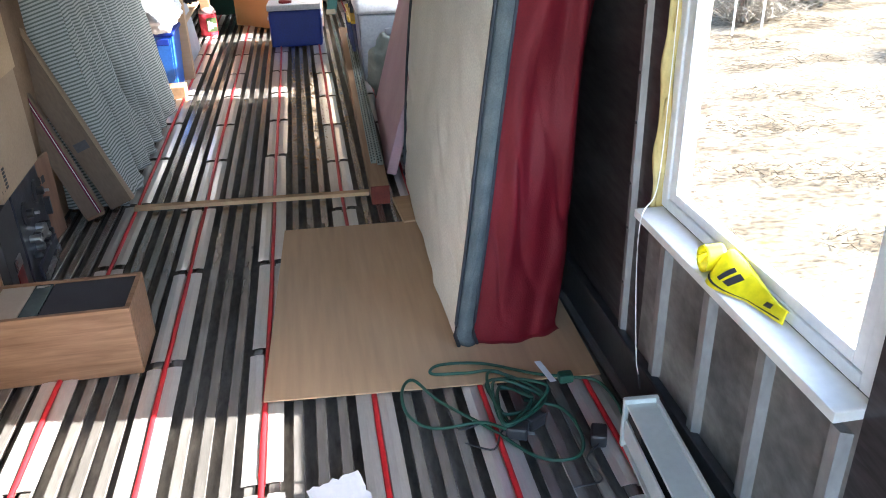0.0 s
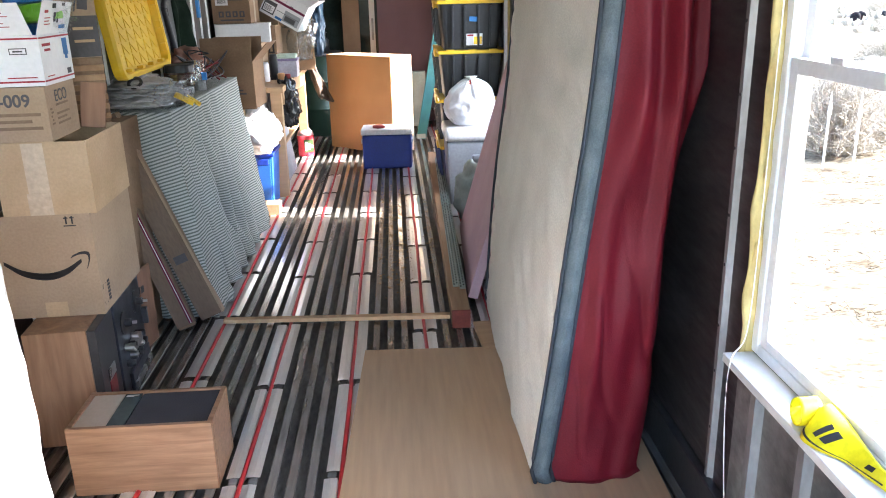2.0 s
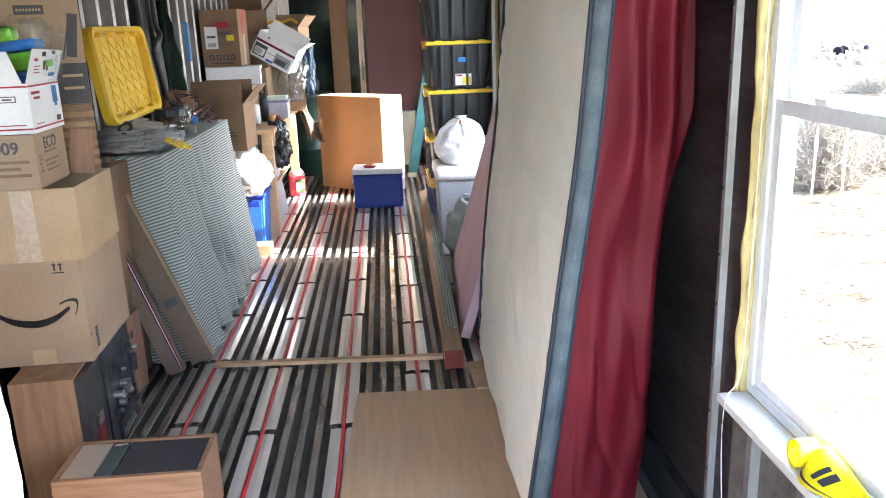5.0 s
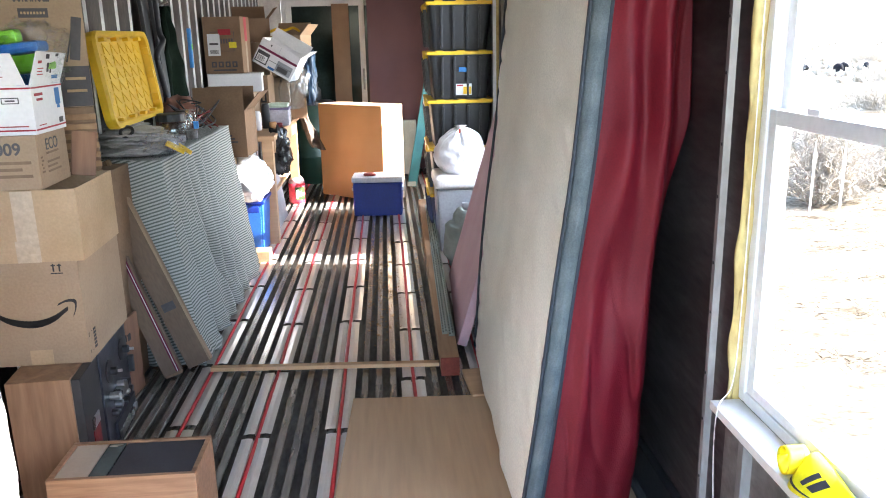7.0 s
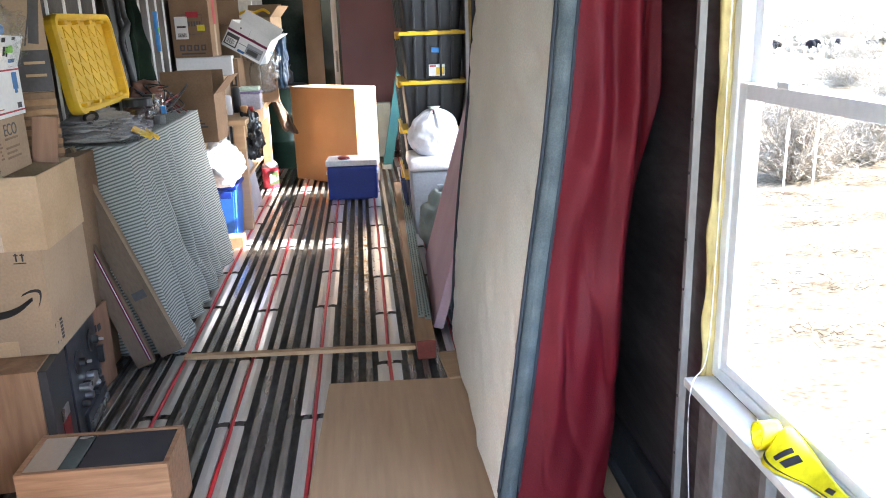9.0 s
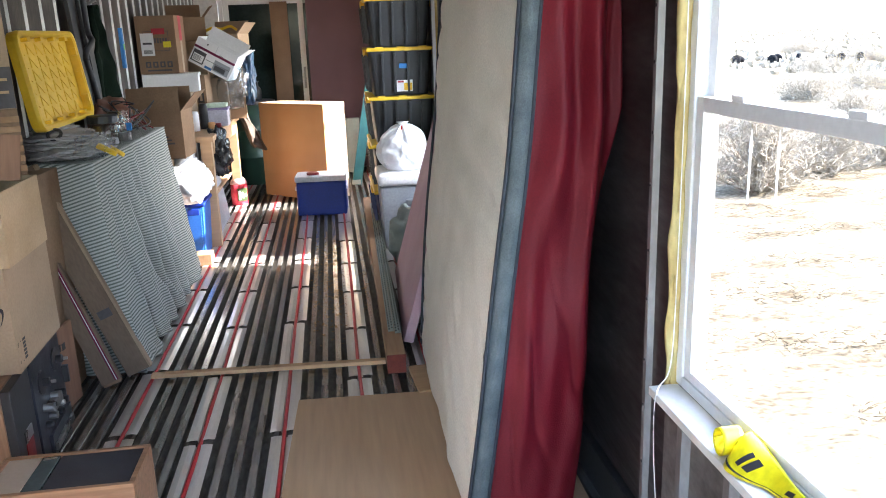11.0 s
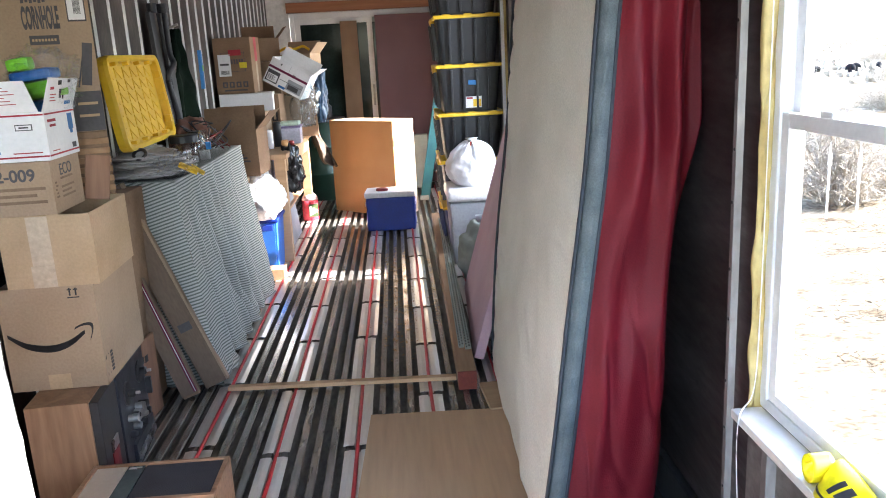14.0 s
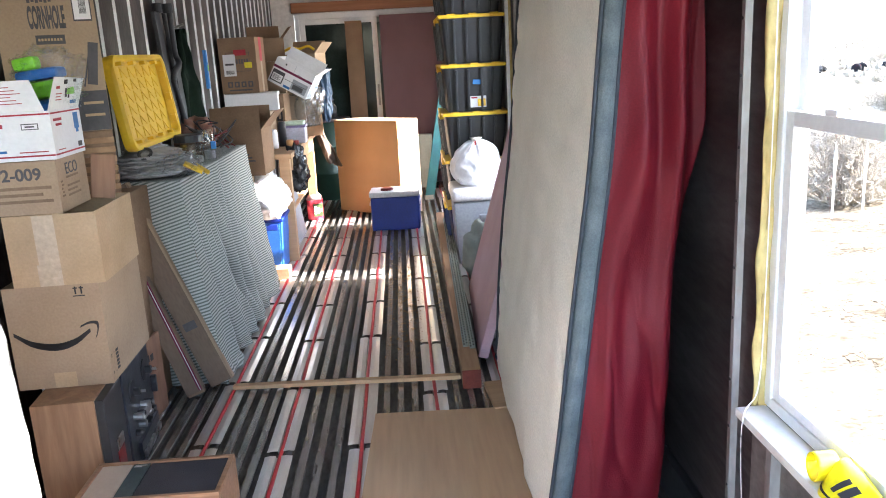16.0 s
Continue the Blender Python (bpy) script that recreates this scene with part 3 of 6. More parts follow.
tagged(new("low_brush", me), "low dry brush scattered over the plain", "brush", kind="stuff")
for x in (5.05, 5.3):
    s = thing("garden_stake", "thin pale stake standing in the ground", "stake", pose(x, 8.6 - (x - 5) * 0.7, -0.62), "stakes")
    part("shaft", rod((0, 0, 0), (0, 0, 0.7), 0.012), SILLM, s)
    part("tip", rod((0, 0, 0.7), (0, 0, 0.95), 0.022, 0.002), SILLM, s)


# ---- right side: mattress, boards, beam ----
def lean(z):
    return 0.108 * z


def mattress():
    t = thing("mattress", "cream mattress with burgundy cover stood on edge against the wall", "mattress", pose(0, 2.12, 0.018))
    L, Hh = 1.47, 1.78
    r = 0.035

    def face_x(y_, z_):
        e = min(1, z_ / 0.25, (Hh - z_) / 0.25)
        bulge = 0.006 * min(1, y_ / 0.3, (L - y_) / 0.3)
        return 0.606 + lean(z_) + 0.010 * math.exp(-((z_ - 1.15) / 0.3) ** 2) + 0.03 * max(0, y_ / L) ** 2 * math.exp(-(z_ / 0.35) ** 2) + 0.018 * (1 - min(1, z_ / 0.03)) ** 2 - bulge * e - 0.012 * math.exp(-(z_ / 0.3) ** 2)

    def cream(u, v):
        y_, z_ = u * L, v * Hh
        edge = math.exp(-(y_ / 0.22) ** 2) + 0.6 * math.exp(-((L - y_) / 0.2) ** 2)
        s_ = z_ * 24 - y_ * 11 + 2.5 * noise.noise(Vector((y_ * 3, z_ * 1.6, 21)))
        q = 0.034 * edge * (1 - abs(math.sin(s_))) ** 2 * max(0, 0.35 + noise.noise(Vector((y_ * 2, z_ * 3.3, 31))))
        q += 0.017 * math.sin(30 * (z_ - 0.35 * y_) + 5 * noise.noise(Vector((y_ * 2, z_ * 2, 0)))) * (0.25 + max(0, noise.noise(Vector((y_ * 2, z_ * 3, 8))))) * math.exp(-((y_ - 0.15) / 0.55) ** 2)
        q += 0.010 * noise.noise(Vector((y_ * 2.2, z_ * 2.6, 4))) + 0.004 * noise.noise(Vector((y_ * 7, z_ * 9, 1)))
        return (face_x(y_, z_) + q, y_, z_)

    part("top_panel", surface(cream, 80, 150, 0.0), CREAM, t, "cream quilted ticking", smooth=True)

    def slate(u, v):
        z_ = v * Hh
        return (face_x(0, z_) + 0.004 + 0.058 * u, -0.018 * math.sin(math.pi * u) - 0.004, z_)

    part("border", surface(slate, 8, 60, 0.012), SLATE_CLOTH, t, "slate blue woven border", smooth=True)

    def red(u, v):
        z_ = v * Hh
        w = min(0.272 + 0.018 * math.sin(z_ * 4.6 + 0.6), 1.086 - face_x(0, z_) - 0.062)
        fold = 0.026 * min(1, z_ / 0.5) * math.sin(u * 13 + z_ * 1.5 + 3 * noise.noise(Vector((u * 1.6, z_ * 1.7, 0)))) * min(1, u * 2) + 0.024 * noise.noise(Vector((u * 4, z_ * 3.0, 7))) * min(1, u * 3)
        fold += 0.016 * (1 - abs(math.sin(z_ * 9 + u * 6 + 2 * noise.noise(Vector((u * 3, z_ * 2, 2)))))) ** 3 * math.exp(-((z_ - 0.45) / 0.3) ** 2) * min(1, u * 4)
        return (face_x(0, z_) + 0.062 + w * u, -0.004 - 0.03 * math.sin(math.pi * u) + 0.08 * u ** 3 * (0.3 + 0.7 * min(1, z_ / 0.4)) + fold, z_)

    part("cover", surface(red, 60, 120, 0.004), RED_CLOTH, t, "burgundy slipcover hanging in folds", smooth=True)
    core = bmesh.new()
    vs = []
    for z_ in (0.02, 0.4, 0.9, 1.4, Hh):
        vs.append([core.verts.new(p) for p in ((face_x(0.5, z_) + 0.04, 0.03, z_), (face_x(0.5, z_) + 0.28, 0.06, z_), (face_x(0.5, z_) + 0.28, L, z_), (face_x(0.5, z_) + 0.04, L, z_))])
    for a, b in zip(vs, vs[1:]):
        for i in range(4):
            core.faces.new((a[i], a[(i + 1) % 4], b[(i + 1) % 4], b[i]))
    core.faces.new(vs[0])
    core.faces.new(vs[-1])
    part("core", core, RED_CLOTH, t)
    for dx in (0.0, 0.06):
        part("piping", tube([(face_x(0, v * Hh / 40) + dx, -0.012 if dx < 0.05 else -0.008, v * Hh / 40) for v in range(41)], 0.006), BLACK_CORD, t, "dark piping", smooth=True)
    part("piping", tube([(face_x(L, v * Hh / 40) - 0.004, L, v * Hh / 40) for v in range(41)], 0.006), BLACK_CORD, t, smooth=True)


mattress()

sheet = thing("hardboard_sheet", "brown hardboard sheet lying on the floor bars", "board")
bm = bmesh.new()
cs = [(-0.005, 1.946), (1.004, 1.872), (1.04, 3.09), (0.05, 3.138)]
lo = [bm.verts.new((x, yy, 0.013)) for x, yy in cs]
hi = [bm.verts.new((x, yy, 0.018)) for x, yy in cs]
bm.faces.new(lo)
bm.faces.new(hi)
for i in range(4):
    bm.faces.new((lo[i], lo[(i + 1) % 4], hi[(i + 1) % 4], hi[i]))
part("panel", bm, SHEET, sheet)
scrap = thing("plywood_offcut", "small pale plywood offcut on the floor", "board", pose(0.60, 3.25, 0.006, 0, 0, 4))
part("panel", box((-0.05, -0.15, 0), (0.12, 0.13, 0.02), 0.002), TIMBER, scrap)

beam = thing("timber_beam", "long rough timber beam with a red-painted end, lying on the floor", "beam", pose(0.487, 3.365, 0.0, 0, 0, -0.9))
part("timber", box((-0.043, 0.004, 0.001), (0.043, 3.8, 0.09), 0.004), BEAM, beam)
part("painted_end", box((-0.043, -0.002, 0.001), (0.043, 0.004, 0.09), 0.002), REDEND, beam, "dark red painted end grain")
stick = thing("timber_batten", "thin pale timber batten lying across the floor", "batten", pose(-0.632, 3.535, 0.012, 0, 0, -3.4))
part("timber", box((0, -0.018, 0), (1.076, 0.018, 0.019), 0.002), TIMBER, stick)
block = thing("timber_block", "short sawn timber block end on the floor", "block", pose(-0.69, 5.47, 0.0))
part("timber", box((-0.065, 0, 0.001), (0.065, 0.14, 0.082), 0.003), BEAM, block)

# slotted rails on the beam
for k in range(2):
    r = thing("slotted_rail", "sage green slotted steel angle rail laid on the beam", "rail", pose(0.486 + k * 0.031, 3.66 - 0.03 * k, 0.0935, 0, 0, -1.4), "rails")
    part("flange", box((-0.014, 0, 0), (0.014, 3.2, 0.003)), SAGE, r)
    part("web", box((0.0115, 0, 0.0032), (0.014, 3.2, 0.022)), SAGE, r)
    sl = bmesh.new()
    for i in range(80):
        box((-0.011, 0.02 + i * 0.04, 0.0032), (-0.004, 0.04 + i * 0.04, 0.0042), bm=sl)
        box((0.003, 0.04 + i * 0.04, 0.0032), (0.010, 0.055 + i * 0.04, 0.0042), bm=sl)
    tagged(part("slots", sl, DARK, r, "dark slots"), kind="stuff")

pink = thing("foam_board", "mauve rigid foam board leaning towards the wall", "board", pose(0.545, 3.66, 0.02))
bm = bmesh.new()
prof = [(0.0, 0.0), (0.340, 1.15), (0.388, 1.136), (0.048, -0.012)]
fr = [bm.verts.new((x, 0.0, z + 0.014)) for x, z in prof]
bk = [bm.verts.new((x + 0.060, 1.24, z + 0.014)) for x, z in prof]
bm.faces.new(fr)
bm.faces.new(bk)
for i in range(4):
    bm.faces.new((fr[i], fr[(i + 1) % 4], bk[(i + 1) % 4], bk[i]))
bmesh.ops.bevel(bm, geom=bm.edges[:], offset=0.003, segments=1, affect="EDGES")
part("panel", bm, PINK, pink)
dark = thing("dark_board", "dark mauve board leaning behind the mattress", "board", pose(0.64, 3.82, 0.0))
part("panel", box((0.04, -0.02, 0.002), (0.10, 0.55, 0.30), 0.004), DARKPURPLE, dark)

# green-grey cloth bundle, bin with lid, tied bag
g = thing("cloth_bundle", "crumpled olive-grey cloth bundle beside the beam", "bundle", pose(0.735, 5.13, 0.0))
part("cloth", blob((0, 0, 0.195), (0.135, 0.165, 0.20), 0.24, 2.0, 3, 5, 0.02), GREENCLOTH, g, smooth=True)
b = thing("storage_bin", "grey plastic bin with a white lid", "bin", pose(0.775, 5.74, 0.0) @ Matrix.Diagonal((1.04, 1.04, 0.945, 1)))
bm = bmesh.new()
for z0, z1, s0, s1 in ((0.001, 0.50, 0.90, 1.0),):
    vs = [[bm.verts.new((sx * 0.19 * s, sy * 0.20 * s, z)) for sx, sy in ((-1, -1), (1, -1), (1, 1), (-1, 1))] for z, s in ((z0, s0), (z1, s1))]
    for i in range(4):
        bm.faces.new((vs[0][i], vs[0][(i + 1) % 4], vs[1][(i + 1) % 4], vs[1][i]))
    bm.faces.new(vs[0])
    bm.faces.new(vs[1])
bmesh.ops.bevel(bm, geom=bm.edges[:], offset=0.012, segments=2, affect="EDGES")
part("body", bm, GREYBIN, b)
part("handle", box((-0.02, -0.225, 0.36), (0.12, -0.195, 0.40), 0.008), GREYBIN, b)
part("lid", box((-0.205, -0.215, 0.50), (0.205, 0.215, 0.60), 0.03), COOLLID, b, "white domed lid", smooth=True)
bag = thing("plastic_bag", "full white plastic bag tied with a red drawstring", "bag", pose(0.775, 5.72, 0.567) @ Matrix.Scale(1.05, 4))


def full_bag(u, v):
    """Tied bag: flat foot, sagging belly, pleats gathered to a neck that tips forwards."""
    an = u * math.tau
    r = 0.172 * (math.sin(math.pi * min(1, 0.16 + 0.84 * v)) ** 0.62) * (1 - 0.10 * v) + 0.012
    pleat = (abs(math.sin(an * 7 + 2.2 * noise.noise(Vector((math.cos(an), math.sin(an), v))))) ** 1.5 - 0.5) * 0.030 * max(0, v - 0.35)
    lump = 0.020 * noise.noise(Vector((2.2 * math.cos(an), 2.2 * math.sin(an), v * 3))) + 0.007 * noise.noise(Vector((6 * math.cos(an), 6 * math.sin(an), v * 9)))
    r = max(0.010, r + (pleat + lump) * min(1, v * 8))
    return (r * math.cos(an) * 1.03 - 0.012 * v, r * math.sin(an) * 0.94 - 0.075 * v ** 3, 0.002 + 0.305 * v + 0.012 * math.sin(3 * an) * v)


bm = surface(full_bag, 120, 48)
bmesh.ops.remove_doubles(bm, verts=bm.verts, dist=0.0005)
bmesh.ops.holes_fill(bm, edges=bm.edges[:], sides=200)
part("film", bm, BAGWHITE, bag, smooth=True)
part("film_neck", lathe([(0.020, 0.285), (0.016, 0.300), (0.026, 0.318), (0.045, 0.330)], 14, (-0.012, -0.072, 0)), BAGWHITE, bag, smooth=True)
part("drawstring", tube(smooth_path([(-0.045, -0.10, 0.272), (-0.02, -0.105, 0.300), (0.015, -0.10, 0.288), (0.02, -0.125, 0.250), (-0.015, -0.115, 0.292), (-0.045, -0.13, 0.235)]), 0.009), mat("red_tie", (0.6, 0.03, 0.02), 0.4), bag, "red drawstring", smooth=True)


# ---- stack of totes ----
def tote(name, body, z, label, tag=False):
    t = thing(name, label, "storage tote", pose(0.808, 6.0, z), "stacked totes")
    bm = bmesh.new()
    h = 0.335
    ring = []
    for zz, s in ((0.001, 0.86), (h, 1.0)):
        pts = []
        for cx, cy, a0 in ((1, 1, 0), (-1, 1, 90), (-1, -1, 180), (1, -1, 270)):
            for k in range(4):
                an = radians(a0 + k * 30)
                pts.append(bm.verts.new(((cx * (0.235 - 0.04) + 0.04 * math.cos(an)) * s, 0.385 + (cy * (0.37 - 0.04) + 0.04 * math.sin(an)) * s, zz)))
        ring.append(pts)
    n = len(ring[0])
    for i in range(n):
        bm.faces.new((ring[0][i], ring[0][(i + 1) % n], ring[1][(i + 1) % n], ring[1][i]))
    bm.faces.new(ring[0])
    bm.faces.new(ring[1])
    part("body", bm, body, t)
    for x in (-0.14, -0.05, 0.05, 0.14):
        part("rib", box((x - 0.008, 0.005, 0.02), (x + 0.008, 0.03, h - 0.02), 0.003, m=Matrix.Translation((0, 0.02, 0)) @ Matrix.Rotation(radians(9), 4, "X")), body, t)
    for yy in (0.15, 0.385, 0.62):
        part("rib", box((-0.242, yy - 0.01, 0.05), (-0.215, yy + 0.01, h - 0.01), 0.003, m=Matrix.Rotation(radians(-5), 4, "Y")), body, t)
    lid_ = part("lid", box((-0.255, 0.0, h - 0.006), (0.255, 0.77, h + 0.020), 0.008), YELLOW, t, "yellow snap-on lid")
    for x in (-0.16, 0.0, 0.16):
        part("lid_notch", box((x - 0.03, -0.004, h + 0.006), (x + 0.03, 0.05, h + 0.026), 0.004), YELLOW, lid_)
    for sx in (-1, 1):
        part("lid_latch", box((sx * 0.235 - 0.03, 0.28, h - 0.045), (sx * 0.235 + 0.03, 0.48, h + 0.012), 0.008), YELLOW, lid_)
    if tag:
        decal("tape_strip", 0.075, 0.035, BLUETAPE, t, pose(0.02, 0.005, 0.22, 98, 4, 0), "blue tape strip")
        decal("label", 0.12, 0.085, WHITE_CARD, t, pose(0.02, 0.020, 0.075, 98, 0, 0), "white and yellow paper label")
        decal("label_patch", 0.06, 0.055, YELLOW, t, pose(0.045, 0.0185, 0.068, 98, 0, 0))
        decal("label_bar", 0.045, 0.012, REDPRINT, t, pose(-0.01, 0.0145, 0.105, 98, 0, 0))
    return t


for k in range(6):
    tote("storage_tote", TOTE_BLUE if k == 0 else TOTE, k * 0.356, "navy storage tote with a yellow lid, lowest of a stack" if k == 0 else
         "black storage tote with a yellow snap lid, stacked", k == 3)
# strip added where a sunlit edge shows; white stands in for its brightness
ws = thing("bright_edge_strip", "white and yellow strip added for the sunlit edge beside the totes", "trim", pose(1.0, 5.9, 0.0))
part("strip", box((0.035, 0.0, 0.001), (0.058, 0.03, 2.3), 0.003), VINYL, ws)
part("foam_strip", box((0.0585, 0.0, 0.001), (0.078, 0.03, 2.3), 0.003), FOAM, ws, "yellow foam strip")

lad = thing("stepladder", "folded teal fibreglass stepladder leaning behind the totes", "ladder", pose(0.47, 8.38, 0.0, 0, 0, 10))
for dx, dy in ((0.0, 0.0), (0.30, 0.22)):
    rail = part("rail", box((-0.035, -0.012, 0), (0.065, 0.012, 1.34), 0.003, m=Matrix.Translation((dx, dy, 0)) @ Matrix.Rotation(radians(11), 4, "Y")), TEAL, lad)
    part("foot", box((-0.035, -0.02, 0.001), (0.06, 0.02, 0.05), 0.004, m=Matrix.Translation((dx, dy, 0))), SAGE, lad)
for k in range(4):
    z = 0.28 + 0.3 * k
    part("step", box((0.02, 0, z), (0.32, 0.03, z + 0.02), 0.002, m=Matrix.Translation((z * 0.194, 0.08, 0)) @ Matrix.Rotation(radians(20), 4, "Z")), STEEL, lad)

# ---- middle: cabinet, cooler, jug ----
cab = thing("cabinet_carcass", "orange particle-board cabinet standing on the floor", "cabinet", pose(-0.44, 8.09, 0.0, 0, 0, -42))
W, D, Hc = 0.85, 0.30, 0.92
part("front_panel", box((0, 0, 0.002), (W, 0.018, Hc), 0.002), ORANGE, cab)
part("side_panel", box((W - 0.018, 0.0185, 0.002), (W, D, Hc), 0.002), ORANGE_L, cab, "paler side panel")
part("side_panel", box((0, 0.0185, 0.002), (0.018, D, Hc), 0.002), ORANGE_L, cab)
part("back_panel", box((0.0185, D - 0.012, 0.002), (W - 0.0185, D, Hc), 0.002), ORANGE, cab)
part("top_panel", box((0.0185, 0.0185, Hc - 0.018), (W - 0.0185, D - 0.0125, Hc), 0.002), ORANGE_L, cab)

co = thing("cool_box", "blue cool box with an off-white lid, standing on the floor bars", "cool box", pose(0.134, 6.905, 0.0, 0, 0, -3))
part("body", box((-0.215, 0, 0.001), (0.215, 0.28, 0.30), 0.02), BLUE, co, smooth=False)
co_lid = part("lid", box((-0.225, -0.008, 0.302), (0.225, 0.29, 0.352), 0.013), COOLLID, co, "off-white lid")
part("cap", lathe([(0.055, 0.3525), (0.055, 0.370), (0.045, 0.374), (0.02, 0.374)], 20, (-0.07, 0.1, 0)), CAPRED, co_lid, "dark red drink cap")
part("recess", box((0.06, 0.06, 0.3525), (0.17, 0.16, 0.356), 0.001), WHITE_CARD, co_lid)
for sx in (-1, 1):
    part("handle", box((sx * 0.222 - 0.008, 0.06, 0.22), (sx * 0.222 + 0.008, 0.22, 0.25), 0.004), COOLLID, co)

jug = thing("jug", "translucent jug of red liquid with a white cap", "jug", pose(-0.655, 7.66, 0.0, 0, 0, 20))
part("body", lathe([(0.068, 0.001), (0.08, 0.015), (0.08, 0.200)], 20), JUGRED, jug, smooth=True)
part("shoulder", lathe([(0.08, 0.2005), (0.07, 0.236), (0.038, 0.270), (0.024, 0.278)], 20), mat("clear_jug_plastic", (0.74, 0.46, 0.48), 0.3, 0, (0.66, 0.36, 0.39), 5, 50, 0.03), jug, "pale translucent shoulder", smooth=True)
part("cap", lathe([(0.024, 0.2785), (0.024, 0.302), (0.02, 0.305)], 16), WHITE_CARD, jug, "white screw cap")
part("label", box((-0.035, -0.0845, 0.045), (0.055, -0.070, 0.165), 0.002), mat("jug_label", (0.06, 0.09, 0.03), 0.5), jug, "dark printed label")
for k in range(3):
    part("label_print", box((-0.028 + 0.028 * k, -0.0862, 0.062 + 0.012 * k), (-0.008 + 0.028 * k, -0.0848, 0.145 - 0.016 * k)), WHITE_CARD, jug)


# ---- left side near: speaker, tape deck, boxes ----
sp = thing("loudspeaker", "walnut-cased loudspeaker lying on its back, grille up", "loudspeaker", pose(-0.83, 2.2, 0.0))
W, D, Hs = 0.445, 0.242, 0.238
part("case_side", box((0, 0, 0.001), (W, 0.016, Hs), 0.002), WALNUT, sp)
part("case_side", box((0, D - 0.016, 0.001), (W, D, Hs), 0.002), WALNUT, sp)
part("case_end", box((0, 0.0165, 0.001), (0.016, D - 0.0165, Hs), 0.002), WALNUT, sp)
part("case_end", box((W - 0.016, 0.0165, 0.001), (W, D - 0.0165, Hs), 0.002), WALNUT, sp)
part("back", box((0.0165, 0.0165, 0.002), (W - 0.0165, D - 0.0165, 0.19)), BLACKP, sp)
part("badge_panel", box((0.017, 0.017, 0.195), (0.115, D - 0.017, Hs - 0.004), 0.002), BEIGE, sp, "beige metal badge panel")
part("trim_strip", box((0.118, 0.017, 0.195), (0.172, D - 0.017, Hs - 0.003), 0.002), TEALSTRIP, sp, "smoked glossy strip")
part("maker_plate", box((0.125, D - 0.04, Hs - 0.0028), (0.165, D - 0.028, Hs - 0.0018)), STEEL, sp)
part("grille", box((0.176, 0.017, 0.195), (W - 0.017, D - 0.017, Hs - 0.004), 0.004), GRILLE, sp, "charcoal cloth grille")

dk = thing("tape_deck", "upright reel tape deck in a walnut case", "tape deck", pose(-0.82, 2.52, 0.0, 0, 0, 5))
part("case", box((-0.235, 0, 0.001), (-0.03, 0.62, 0.43), 0.003), WALNUT_V, dk)
part("bezel", box((-0.0295, 0.004, 0.004), (0.0, 0.22, 0.426), 0.003), BLACKP, dk, "black front bezel")
part("front_plate", box((-0.0295, 0.222, 0.004), (0.006, 0.62, 0.426), 0.003), DECKMETAL, dk, "grey metal transport plate")
for yy, zz in ((0.32, 0.32), (0.52, 0.33)):
    hub = part("reel_hub", lathe([(0.045, 0), (0.045, 0.006), (0.016, 0.008), (0.016, 0.03), (0.010, 0.034)], 18), BLACKP, dk, "black reel hub", smooth=False, m=pose(0.0065, yy, zz, 0, 90, 0))
    part("spindle", rod((0, 0, 0.034), (0, 0, 0.05), 0.006), STEEL, hub)
for k in range(9):
    yy, zz = 0.30 + (k % 5) * 0.055, 0.16 + (k // 5) * 0.055 + 0.012 * (k % 2)
    part("guide", lathe([(0.014, 0), (0.014, 0.02 + 0.008 * (k % 3)), (0.008, 0.03)], 12), STEEL if k % 2 else BLACKP, dk, m=pose(0.0065, yy, zz, 0, 90, 0))
part("head_cover", box((0.0065, 0.34, 0.19), (0.035, 0.46, 0.225), 0.004), STEEL, dk)
part("button_panel", box((0.0065, 0.30, 0.03), (0.02, 0.60, 0.115), 0.003), DECKMETAL, dk)
for k in range(6):
    part("button", box((0.0205, 0.31 + k * 0.046, 0.05), (0.032, 0.345 + k * 0.046, 0.075), 0.002), STEEL, dk)
part("meter", box((0.0005, 0.07, 0.06), (0.004, 0.15, 0.20), 0.001), CAPRED, dk, "reddish meter window")
part("meter_frame", box((0.0005, 0.07, 0.205), (0.006, 0.15, 0.245), 0.001), STEEL, dk)
part("switch", box((0.0065, 0.595, 0.20), (0.03, 0.615, 0.27), 0.003), BLACKP, dk)


